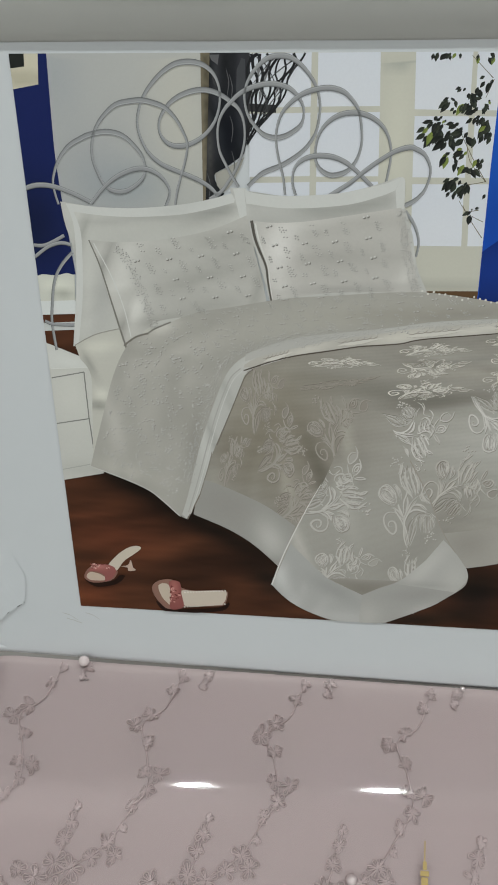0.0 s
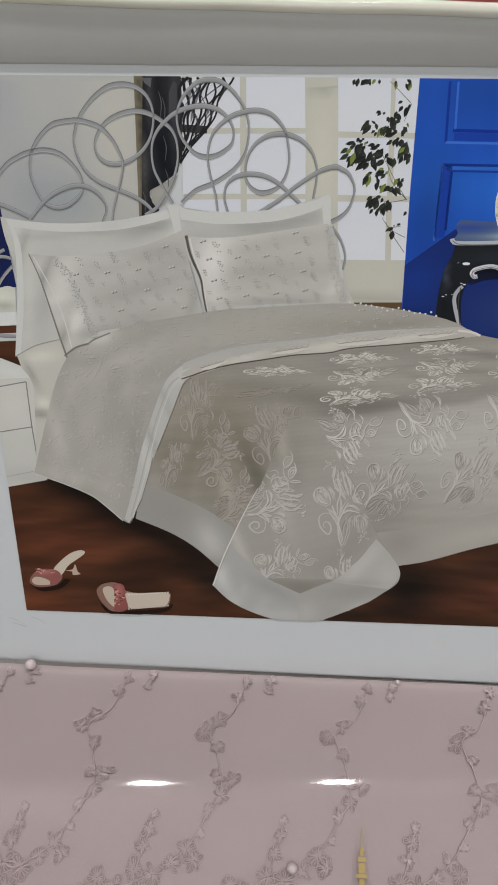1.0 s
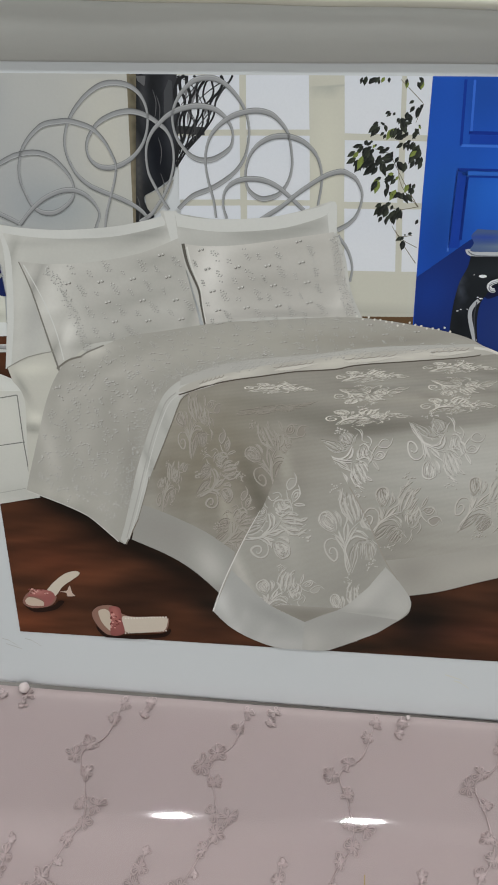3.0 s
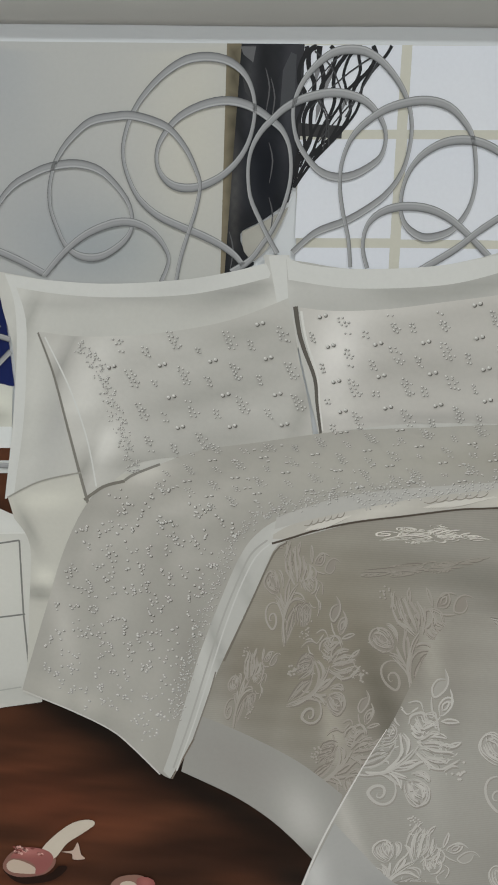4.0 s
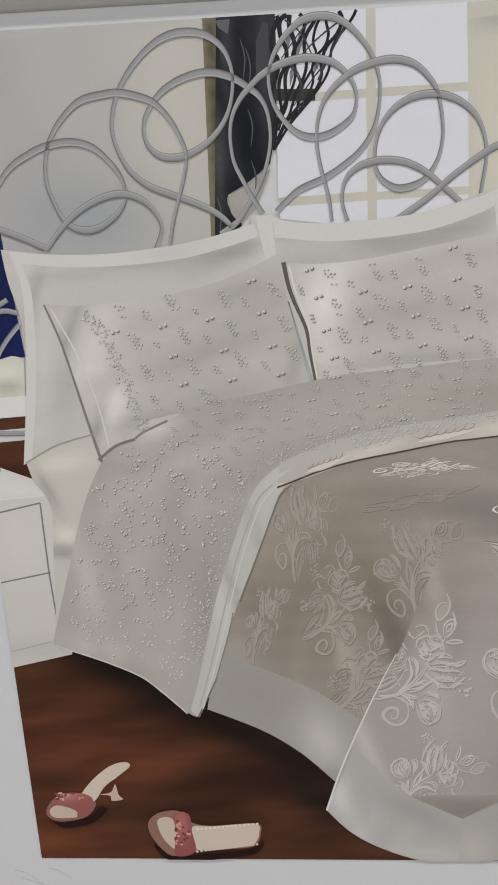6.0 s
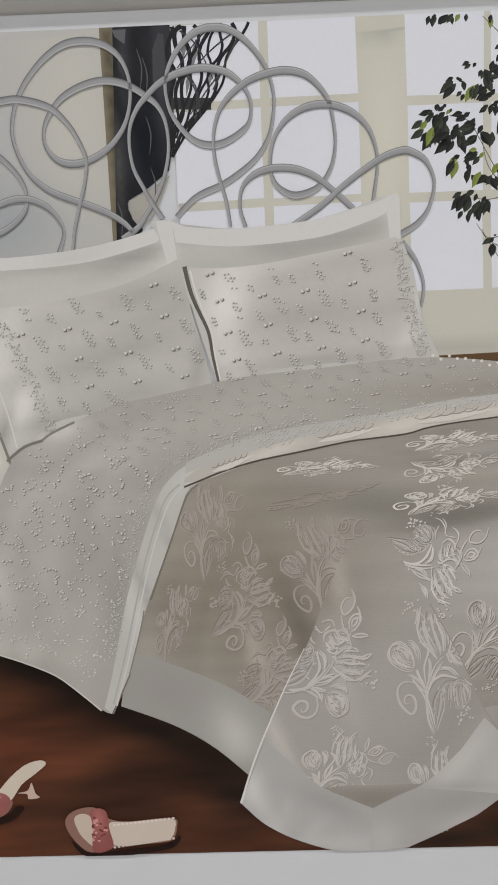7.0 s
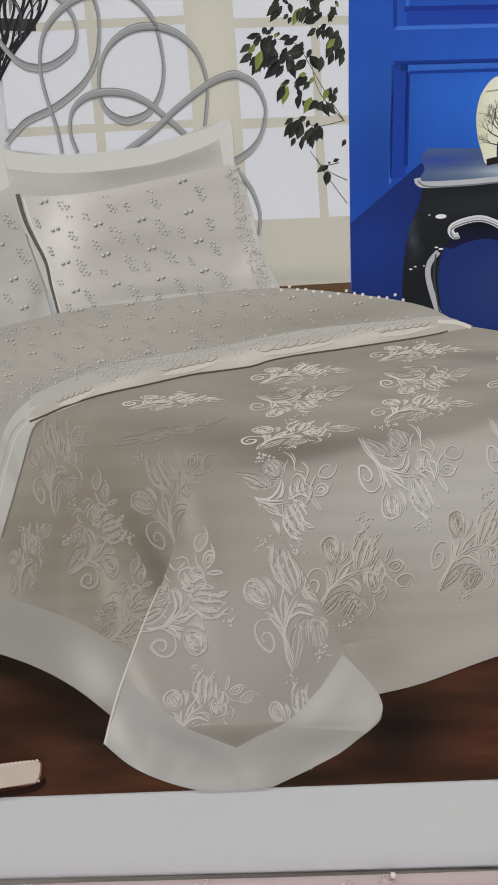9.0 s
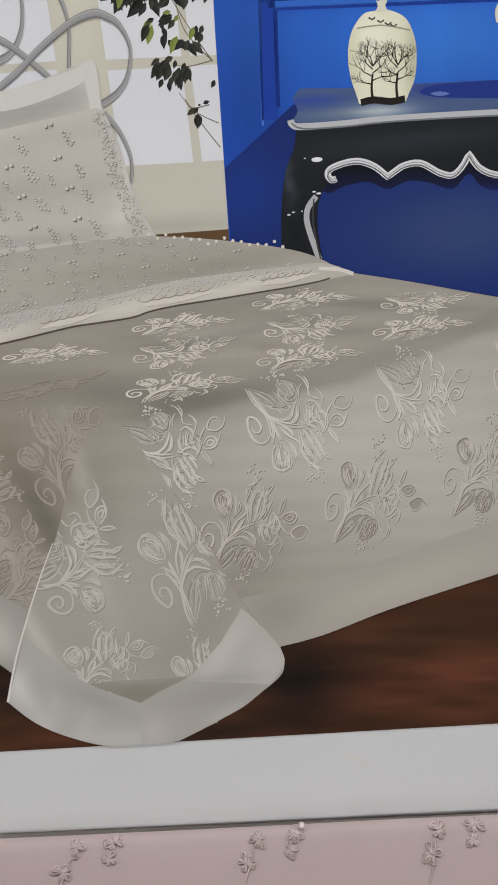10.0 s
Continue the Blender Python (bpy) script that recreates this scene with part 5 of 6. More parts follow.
folds.done("fold_shading", 24.05, "folds and shadow lines of the bed linen", "stuff")

# woven flower sprays of the bedspread
# the one woven spray, drawn about its middle: strokes of each of its flowers and leaves
MOTIF = {}
MOTIF["scroll"] = [[(-0.47, 0.15), (-0.48, -0.07), (-0.55, -0.21), (-0.66, -0.26), (-0.77, -0.21), (-0.85, -0.09), (-0.88, 0.05), (-0.87, 0.17), (-0.80, 0.19), (-0.72, 0.15), (-0.66, 0.07), (-0.65, -0.01), (-0.70, -0.07), (-0.77, -0.06), (-0.80, 0.00), (-0.76, 0.04)]]
MOTIF["stems"] = [[(-0.89, 0.67), (-0.77, 0.45), (-0.60, 0.27), (-0.47, 0.15), (-0.30, 0.07), (-0.10, 0.02), (0.08, 0.03)], [(-0.84, 0.65), (-0.65, 0.37), (-0.50, 0.20), (-0.25, 0.10), (0.00, 0.06)], [(-0.60, 0.27), (-0.53, 0.15), (-0.49, -0.01), (-0.46, -0.17)], [(-0.44, 0.10), (-0.39, -0.05), (-0.32, -0.19)], [(-0.38, 0.07), (-0.22, -0.10), (-0.05, -0.18), (0.01, -0.23)], [(-0.50, 0.20), (-0.30, 0.15), (-0.16, 0.19), (-0.08, 0.30), (-0.02, 0.45)], [(0.00, 0.40), (0.00, 0.25), (-0.05, 0.15), (-0.12, 0.10)], [(-0.30, 0.05), (-0.16, -0.03), (-0.08, -0.13)], [(-0.46, 0.13), (-0.42, -0.07), (-0.46, -0.25)], [(0.00, 0.00), (0.02, -0.15), (0.05, -0.30), (0.01, -0.41)]]
MOTIF["long_leaf"] = [[(-0.82, 0.67), (-0.60, 0.60), (-0.45, 0.53), (-0.32, 0.37)], [(-0.75, 0.59), (-0.60, 0.43), (-0.45, 0.35), (-0.30, 0.32)], [(-0.72, 0.59), (-0.50, 0.47), (-0.32, 0.34)], [(-0.78, 0.63), (-0.58, 0.53), (-0.40, 0.43)], [(-0.66, 0.45), (-0.46, 0.33), (-0.28, 0.31)], [(-0.32, 0.33), (-0.18, 0.35), (-0.10, 0.45)]]
MOTIF["rose"] = [[(-0.38, 0.70), (-0.28, 0.60), (-0.18, 0.48), (-0.05, 0.48), (-0.01, 0.60), (-0.06, 0.73), (-0.18, 0.80), (-0.32, 0.80)], [(-0.36, 0.75), (-0.24, 0.61), (-0.14, 0.50)], [(-0.30, 0.78), (-0.20, 0.65), (-0.11, 0.54)], [(-0.22, 0.79), (-0.13, 0.67), (-0.07, 0.56)], [(-0.15, 0.79), (-0.07, 0.69), (-0.04, 0.60)], [(-0.42, 0.63), (-0.28, 0.53), (-0.16, 0.43), (-0.02, 0.45)], [(-0.38, 0.57), (-0.24, 0.43), (-0.12, 0.39)]]
MOTIF["bud"] = [[(-0.38, -0.23), (-0.46, -0.37), (-0.48, -0.57), (-0.42, -0.70), (-0.28, -0.73), (-0.18, -0.63), (-0.18, -0.45), (-0.25, -0.31), (-0.34, -0.23)], [(-0.38, -0.33), (-0.42, -0.50), (-0.38, -0.65)], [(-0.32, -0.30), (-0.36, -0.47), (-0.32, -0.63)], [(-0.28, -0.37), (-0.24, -0.53), (-0.28, -0.63)], [(-0.34, -0.27), (-0.40, -0.41), (-0.42, -0.55)], [(-0.24, -0.40), (-0.20, -0.53), (-0.22, -0.63)], [(-0.30, -0.67), (-0.24, -0.61), (-0.20, -0.67)], [(-0.22, -0.21), (-0.10, -0.33), (-0.06, -0.47), (-0.09, -0.56)], [(-0.18, -0.27), (-0.11, -0.41), (-0.10, -0.53)]]
MOTIF["bloom"] = [[(0.15, 0.43), (0.25, 0.48), (0.35, 0.42), (0.40, 0.33), (0.36, 0.20)], [(0.12, 0.30), (0.14, 0.15), (0.22, 0.08)], [(0.18, 0.40), (0.16, 0.25), (0.20, 0.13)], [(0.28, 0.40), (0.26, 0.20), (0.34, 0.14)], [(0.40, 0.33), (0.50, 0.20), (0.49, 0.05), (0.42, -0.07)], [(0.30, 0.20), (0.40, 0.15), (0.46, 0.00)], [(0.22, 0.35), (0.22, 0.17)], [(0.36, 0.35), (0.34, 0.23), (0.42, 0.17)], [(0.14, 0.05), (0.26, 0.13), (0.40, 0.09), (0.48, -0.01)], [(0.10, 0.10), (0.22, 0.05), (0.34, -0.01), (0.44, -0.13)]]
MOTIF["panicle"] = [[(0.06, -0.07), (0.10, -0.25), (0.22, -0.45), (0.35, -0.59)], [(0.12, -0.07), (0.22, -0.25), (0.34, -0.43), (0.40, -0.55)], [(0.20, -0.05), (0.32, -0.20), (0.40, -0.37), (0.47, -0.45)], [(0.28, -0.01), (0.38, -0.13), (0.46, -0.27)], [(0.02, -0.17), (0.03, -0.35), (0.10, -0.50), (0.18, -0.61)], [(0.08, -0.01), (0.18, -0.13), (0.28, -0.29)], [(0.14, -0.01), (0.30, -0.13), (0.38, -0.29)], [(0.06, -0.19), (0.14, -0.39), (0.26, -0.55)], [(0.18, -0.17), (0.30, -0.35), (0.42, -0.51)], [(0.14, -0.57), (0.26, -0.63), (0.40, -0.71)], [(0.16, -0.63), (0.28, -0.67), (0.34, -0.75)]]
MOTIF["leaves"] = [[(0.98, 0.57), (0.95, 0.43), (0.88, 0.35), (0.78, 0.33), (0.65, 0.39), (0.70, 0.53), (0.82, 0.55), (0.91, 0.45)], [(0.62, 0.43), (0.54, 0.30), (0.50, 0.17)], [(0.56, 0.10), (0.64, 0.23), (0.76, 0.23), (0.83, 0.13), (0.76, 0.05), (0.62, 0.05), (0.56, 0.10)], [(0.88, 0.27), (0.83, 0.13), (0.70, 0.05)], [(0.63, 0.13), (0.69, 0.19), (0.77, 0.14), (0.70, 0.09), (0.63, 0.13)], [(0.53, 0.02), (0.62, -0.05), (0.70, -0.17), (0.72, -0.25)], [(0.53, 0.02), (0.60, -0.11), (0.72, -0.25)], [(0.38, -0.37), (0.48, -0.41), (0.59, -0.51)], [(0.40, -0.41), (0.50, -0.49), (0.59, -0.51)]]
MOTIF["tendrils"] = [[(0.00, 0.90), (0.12, 0.83), (0.20, 0.70), (0.22, 0.57), (0.28, 0.53)], [(0.10, 0.75), (0.04, 0.65), (0.05, 0.53)], [(0.33, 0.68), (0.42, 0.60), (0.46, 0.50), (0.42, 0.37)], [(0.14, 0.87), (0.21, 0.77), (0.22, 0.67)], [(0.28, 0.53), (0.40, 0.49)]]


def spray(st, place, light, dark, depth=0.8, thin=1.0, fill=0.5):
    """One spray of the damask, set by where its scroll, its berries and its furthest leaf lie."""
    scroll, berries, tip = (Vector(place[k:k + 2]) for k in (0, 2, 4))
    s0, f0, t0 = Vector((-0.76, 0.02)), Vector((0.30, -0.85)), Vector((0.95, 0.45))
    grid2 = Matrix((f0 - s0, t0 - s0)).transposed().inverted()
    unit = (tip - scroll).length / 1.76

    def at(p):
        k = grid2 @ (Vector(p) - s0)
        return scroll + (berries - scroll) * k[0] + (tip - scroll) * k[1]

    def blend(k):
        return tuple(b + (a - b) * k for a, b in zip(light, dark))

    def lift():
        COUNT[0] += 1
        return depth * 0.42 * ((COUNT[0] * 0.618) % 1.0)

    def wide(w):
        return lambda tx, ty: w * unit * (thin + (1 - thin) * abs(ty))

    for name, strokes in MOTIF.items():
        shaded = name in ("long_leaf", "rose")
        w = {"scroll": 0.040, "stems": 0.027, "leaves": 0.024}.get(name, 0.021)
        if name in ("bud", "leaves", "rose") and fill:
            for line in strokes[:1] if name != "leaves" else (strokes[0], strokes[2]):
                ring = [at(p) for p in line]
                if st.inside is None or all(st.inside(p) for p in ring):
                    st.blob(ring, blend(fill if not shaded else fill * 0.85), 0.02 + 0.1 * lift())
        dense = name in ("bloom", "panicle", "bud", "rose", "long_leaf", "stems")
        for line in strokes + ([[(x + rng.gauss(0, 0.012) + 0.022, y + rng.gauss(0, 0.012)) for x, y in k] for k in strokes] if dense else []):
            q = [at(p) for p in line]
            up, off = lift(), Vector((0.006, -0.011)) * unit * (0.5 + 0.5 * thin) * 2.0
            if shaded:
                st.line([p - off * 0.8 for p in q], wide(w * 1.1), blend(rng.uniform(0.0, 0.12)), layer=0.08 + up, taper=True)
                st.line(q, wide(w * 0.7), blend(rng.uniform(0.62, 0.85)), layer=0.5 * depth + up, taper=True)
            else:
                st.line([p + off for p in q], wide(w * 0.9), blend(rng.uniform(0.02, 0.25)), layer=0.08 + up, taper=True)
                st.line(q, wide(w), blend(rng.uniform(0.82, 1.05)), layer=0.5 * depth + up, taper=True)
    for cx, cy, rx, ry, n in ((0.28, 0.17, 0.20, 0.24, 34), (0.24, -0.36, 0.17, 0.30, 38), (-0.19, 0.63, 0.15, 0.14, 12), (-0.33, -0.47, 0.12, 0.20, 14), (-0.36, 0.42, 0.22, 0.12, 10)):
        for k in range(n):
            b, r = rng.uniform(0, 6.283), math.sqrt(rng.random())
            x, y, a = cx + rx * r * math.cos(b), cy + ry * r * math.sin(b), rng.gauss(-0.9, 0.5)
            c, sn, ln, bend = math.cos(a), math.sin(a), rng.uniform(0.06, 0.12), rng.uniform(-0.025, 0.025)
            q = [at(p) for p in ((x, y), (x + 0.5 * ln * c - bend * sn, y + 0.5 * ln * sn + bend * c), (x + ln * c, y + ln * sn))]
            st.line(q, wide(0.016), blend(rng.uniform(0.8, 1.05) if k % 3 else rng.uniform(0.0, 0.25)), layer=0.3 * depth + lift(), taper=True)
    for cx, cy, n in ((0.30, -0.86, 11), (-0.40, 0.88, 12), (-0.28, 0.86, 6)):
        for _ in range(n):
            p = at((cx + rng.gauss(0, 0.07), cy + rng.gauss(0, 0.055)))
            if st.inside is None or st.inside(p):
                st.disc(p[0] + 0.003, p[1] - 0.003 * thin, 0.019 * unit, blend(0.15), 0.3 * depth + 0.3 * lift(), squash=thin)
                st.disc(p[0], p[1], 0.017 * unit, blend(0.95), 0.6 * depth + 0.3 * lift(), squash=thin)


COUNT = [0]
rng = random.Random(21)
damask = Strokes()
for place in [(2.145, 1.315, 2.356, 1.114, 2.478, 1.390), (1.702, 1.200, 1.902, 1.041, 2.039, 1.342), (2.588, 1.371, 2.775, 1.187, 2.883, 1.467), (2.991, 1.441, 3.174, 1.260, 3.264, 1.539)]:
    spray(damask, place, (202, 199, 194), (118, 113, 105), fill=0.6)
for place in [(1.954, 0.892, 2.129, 1.152, 2.322, 0.911), (2.408, 0.986, 2.572, 1.230, 2.743, 0.999), (2.830, 1.061, 2.973, 1.298, 3.153, 1.083)]:
    spray(damask, place, (188, 184, 177), (114, 108, 100), fill=0.48)
for place in [(2.187, 1.543, 2.320, 1.607, 2.517, 1.561), (2.178, 1.743, 2.327, 1.783, 2.490, 1.750), (1.778, 1.680, 1.925, 1.726, 2.093, 1.695), (1.742, 1.457, 1.889, 1.529, 2.115, 1.490), (1.341, 1.606, 1.515, 1.642, 1.660, 1.607), (2.576, 1.626, 2.709, 1.682, 2.878, 1.645)]:
    spray(damask, place, (206, 202, 194), (116, 110, 101), thin=0.42)
for place in [(2.212, 1.646, 2.377, 1.604, 2.498, 1.683), (1.773, 1.581, 1.932, 1.545, 2.092, 1.635), (2.600, 1.717, 2.752, 1.684, 2.871, 1.739)]:
    spray(damask, place, (204, 200, 192), (116, 110, 101), thin=0.42)
for place in [(1.402, 1.100, 1.356, 1.405, 1.613, 1.415), (1.003, 1.290, 1.030, 1.561, 1.200, 1.513), (0.867, 0.939, 0.920, 1.166, 1.029, 1.169)] + [(1.138, 0.945, 1.305, 1.107, 1.216, 1.369), (1.206, 0.637, 1.389, 0.789, 1.329, 1.038)]:
    spray(damask, place, (160, 154, 146), (124, 117, 108), fill=0.5)
spray(damask, (1.308, 1.468, 1.538, 1.493, 1.664, 1.548), (150, 144, 135), (118, 111, 102), thin=0.42, fill=0.0)
damask.done("damask_pattern", 21.1, "woven flower sprays shining on the bedspread", "stuff")


damask = Strokes()
damask.inside = within(CORNER_EDGE)
for place in [(1.780, 0.673, 1.776, 1.068, 2.097, 0.988), (1.377, 0.290, 1.504, 0.562, 1.732, 0.447), (1.807, 0.187, 1.863, 0.504, 2.074, 0.343)] + [(1.384, 0.659, 1.643, 0.762, 1.578, 1.125)]:
    spray(damask, place, (188, 185, 179), (138, 133, 126), depth=0.32, fill=0.5)
damask.done("corner_pattern", 23.03, "woven flower sprays on the draped corner", "stuff")
# leaves on the turned-over edge, in groups with plain satin between
damask = Strokes()
for a, b in [((1.095, 1.610), (1.242, 1.659)), ((1.454, 1.705), (1.676, 1.744)), ((1.782, 1.759), (2.067, 1.796)), ((2.178, 1.811), (2.382, 1.833))]:
    a, b = Vector(a), Vector(b)
    d = b - a
    n = Vector((-d[1], d[0])).normalized()
    for k in range(22):
        o = a + d * (k / 21 * 0.72)
        h = 0.018 * math.sin(0.4 + 2.4 * k / 21)
        damask.line([o - n * h * 0.8, o + d * 0.07 - n * h * 0.35, o + d * 0.16 + n * h * 0.25, o + d * 0.27 + n * h * rng.uniform(0.2, 0.9)], 0.0042, (201, 197, 189), layer=0.3 + 0.008 * k, taper=True)
        damask.line([o + d * 0.012 - n * h * 0.9, o + d * 0.09 - n * h * 0.45, o + d * 0.18 + n * h * 0.12], 0.0030, (146, 140, 131), layer=0.1 + 0.008 * k, taper=True)
    for k in range(6):
        o = a + d * (0.02 + k / 6 * 0.8) + n * 0.013
        damask.line([o, o + d * 0.07 - n * 0.006, o + d * 0.15 - n * 0.002, o + d * 0.20 + n * 0.008], 0.0036, (134, 128, 119), layer=0.52 + 0.01 * k, taper=True)
damask.done("turnover_pattern", 24.3, "woven leaves on the turned-over edge", "stuff")

# embroidery of pillows and duvet: pairs of beads, and lozenges of small ones, on a slanted lattice
emb = Strokes()
rng = random.Random(33)


def bead(u, v, r, squash, k, strong=1.0):
    """A raised bead: its shadow, its body and a bright point."""
    emb.disc(u + 0.34 * r, v - 0.42 * r * squash, r, tuple(180 - strong * c for c in (48, 50, 53)), 0.002 * k, squash=squash)
    emb.disc(u, v, r * 0.84, (182, 180, 175), 0.30 + 0.002 * k, squash=squash)
    emb.disc(u - 0.2 * r, v + 0.25 * r * squash, r * 0.46, (208, 207, 203), 0.60 + 0.002 * k, n=6, squash=squash)


def pair(p, r, squash, k):
    for side in (-1, 1):
        bead(p[0] + side * 1.25 * r, p[1] + side * 0.45 * r * squash, r, squash, k, 1.6)


def lozenge(p, r, squash, k, rows):
    turn = rng.uniform(0.7, 1.15)
    for j in range(rows):
        if rng.random() < 0.08:
            continue
        for i in range(2 + (j % 2 if rows > 3 else 0)):
            x = (i - 0.5) * 3.0 + 1.1 * (j - rows / 2) - 0.4 * (j % 2)
            y = -(j - rows / 2) * 2.7 - 0.5 * x * 0.4
            bead(p[0] + (x * turn + rng.uniform(-0.6, 0.6)) * r, p[1] + (y + rng.uniform(-0.6, 0.6)) * r * squash, r * rng.uniform(0.75, 1.0), squash, k, 1.15)


def lattice(place, across, down, region, r, squash, keep=1.0):
    o, a, d, inside, on_duvet, k = Vector(place), Vector(across), Vector(down), within(region), within(DUVET), 0
    for j in range(-8, 12):
        for i in range(-8, 14):
            for kind, (fa, fd) in enumerate(((0, 0), (0.34, 0.43), (0.78, 0.67))):
                p = o + a * (i + fa) + d * (j + fd) + Vector((rng.gauss(0, 0.004), rng.gauss(0, 0.003)))
                if not inside(p) or rng.random() > keep or (squash < 0.6 and not on_duvet(p)):
                    continue
                k += 1
                if kind == 0:
                    pair(p, r, squash, k % 100)
                else:
                    lozenge(p, r * 0.66, squash, k % 100, 5 if kind == 1 else 3)


lattice((0.649, 2.117), (0.1590, 0.0140), (0.0277, -0.1000), [(0.391, 2.177), (0.684, 2.209), (1.008, 2.284), (1.046, 2.138), (1.112, 1.931), (0.882, 1.905), (0.596, 1.809), (0.575, 1.896), (0.524, 2.048)], 0.0066, 0.9)
lattice((1.287, 2.197), (0.1440, 0.0153), (0.0227, -0.0930), [(1.051, 2.270), (1.288, 2.273), (1.598, 2.318), (1.664, 2.116), (1.731, 1.970), (1.428, 1.962), (1.139, 1.934), (1.116, 2.064)], 0.0066, 0.9)
BED_TOP = [(0.600, 1.750), (0.786, 1.855), (1.066, 1.914), (1.356, 1.955), (1.713, 1.970), (1.961, 1.962), (2.139, 1.919), (2.073, 1.866), (1.719, 1.821), (1.356, 1.747), (1.095, 1.686), (0.868, 1.653), (0.682, 1.699)]
lattice((0.875, 1.771), (0.1557, 0.0183), (0.0690, -0.0493), BED_TOP, 0.0066, 0.5)


def stitch(p, n, spread, squash, k):
    """A small tuft of bright and dark stitches."""
    for m in range(n):
        x, y = p[0] + rng.gauss(0, spread), p[1] + rng.gauss(0, spread * 0.6) * squash
        ang = rng.gauss(0.2, 0.6)
        d = Vector((math.cos(ang), math.sin(ang) * squash)) * rng.uniform(0.003, 0.006)
        emb.line([(x - d[0] + 0.0016, y - d[1] - 0.0034), (x + d[0] + 0.0016, y + d[1] - 0.0034)], 0.0036, (134, 131, 125), smooth=False, layer=0.002 * k)
        emb.line([(x - d[0], y - d[1]), (x + d[0], y + d[1])], 0.0034, (192, 190, 186), smooth=False, layer=0.3 + 0.002 * ((k + 7 * m) % 100))


o, a, d = (0.615, 1.576), (0.1007, -0.0563), (-0.0350, -0.1130)
o, a, d, inside, on_duvet = Vector(o), Vector(a), Vector(d), within([(0.415, 1.606), (0.570, 1.722), (0.850, 1.664), (0.923, 1.612), (0.830, 1.492), (0.773, 1.283), (0.717, 1.086), (0.669, 0.834), (0.396, 0.909), (0.217, 0.982), (0.068, 1.031), (0.216, 1.318)]), within(DUVET)
for j in range(-6, 14):
    for i in range(-8, 8):
        for kind, (fa, fd) in enumerate(((0, 0), (0.52, 0.30), (0.15, 0.60), (0.66, 0.80))):
            p = o + a * (i + fa) + d * (j + fd) + Vector((rng.gauss(0, 0.012), rng.gauss(0, 0.012)))
            if inside(p) and on_duvet(p + Vector((-0.03, 0))):
                tuft = (8, 5, 6, 4)[kind]
                for m in range(tuft):
                    x, y = p[0] + rng.gauss(0, 0.010), p[1] + rng.gauss(0, 0.013)
                    bead(x, y, rng.uniform(0.0036, 0.0054), 0.9, (i * 5 + j + m) % 100, rng.uniform(0.9, 2.1) * max(0.35, min(1.0, (p[1] - 0.7) / 0.6)))
o, a, d = (0.875, 1.771), (0.1557, 0.0183), (0.0690, -0.0493)
o, a, d, inside = Vector(o), Vector(a), Vector(d), within(BED_TOP)
for k in range(200):
    p = o + a * rng.uniform(-4, 10) + d * rng.uniform(-6, 8)
    if inside(p) and on_duvet(p):
        stitch(p, 2, 0.010, 0.45, k % 60)
# lace edges
for lace, n in (([(1.453, 1.788), (1.269, 1.748), (1.082, 1.695), (0.949, 1.639), (0.872, 1.544), (0.821, 1.401), (0.768, 1.231), (0.721, 1.054), (0.686, 0.894)], 110), ([(0.397, 2.171), (0.461, 2.089), (0.498, 1.988), (0.533, 1.867), (0.566, 1.771)], 46), ([(1.716, 2.355), (1.734, 2.248), (1.767, 2.120), (1.809, 1.988)], 46), ([(1.256, 1.705), (1.543, 1.767), (1.824, 1.809), (2.102, 1.837), (2.305, 1.857)], 70)):
    line = spline(lace, 8)
    for k in range(5 * n):
        i = int(k / (5 * n) * (len(line) - 1))
        t = (line[min(i + 1, len(line) - 1)] - line[max(i - 1, 0)]).normalized()
        wave = 0.010 * math.sin(0.28 * k)
        p = line[i].lerp(line[min(i + 1, len(line) - 1)], rng.random()) + Vector((-t[1], t[0])) * (rng.uniform(-0.020, 0.016) + wave)
        bead(p[0], p[1], rng.uniform(0.0020, 0.0040), 0.8, k % 100, rng.uniform(0.7, 1.5))
for k in range(17):
    q = Vector([(1.837, 1.983)][0]).lerp(Vector([(2.262, 1.929)][0]), k / 16) + Vector((0, rng.gauss(0, 0.006)))
    emb.disc(q[0], q[1], 0.0055, (205, 203, 196), 0.6)
emb.done("embroidery", 25.5, "raised white bead and thread embroidery", "stuff")

# slippers
printed("slipper_shadow", [(0.045, 0.207), (0.093, 0.186), (0.212, 0.202), (0.256, 0.245), (0.289, 0.240), (0.227, 0.178), (0.107, 0.154)], (34, 20, 14), 25.6)
shoe = printed("slipper", [(0.046, 0.215), (0.069, 0.274), (0.123, 0.313), (0.215, 0.311), (0.248, 0.269), (0.203, 0.205), (0.096, 0.182)], (128, 92, 82), 26, label="white heeled slipper with pink strap")
printed("slipper_sole", [(0.195, 0.306), (0.244, 0.376), (0.315, 0.439), (0.375, 0.459), (0.396, 0.441), (0.347, 0.395), (0.291, 0.348), (0.239, 0.277)], (194, 183, 168), 26.4, on=shoe)
printed("slipper_toe", [(0.061, 0.233), (0.090, 0.259), (0.143, 0.246), (0.171, 0.224), (0.165, 0.203), (0.078, 0.201)], (186, 168, 152), 26.5, on=shoe)
printed("slipper_strap", [(0.078, 0.266), (0.123, 0.313), (0.206, 0.314), (0.239, 0.281), (0.211, 0.222), (0.168, 0.199), (0.169, 0.240), (0.125, 0.265)], (138, 84, 80), 27, [(0.135, 0.302, 0.044, 0.016, 0, (34, 28, 26))], step=0.012, on=shoe)
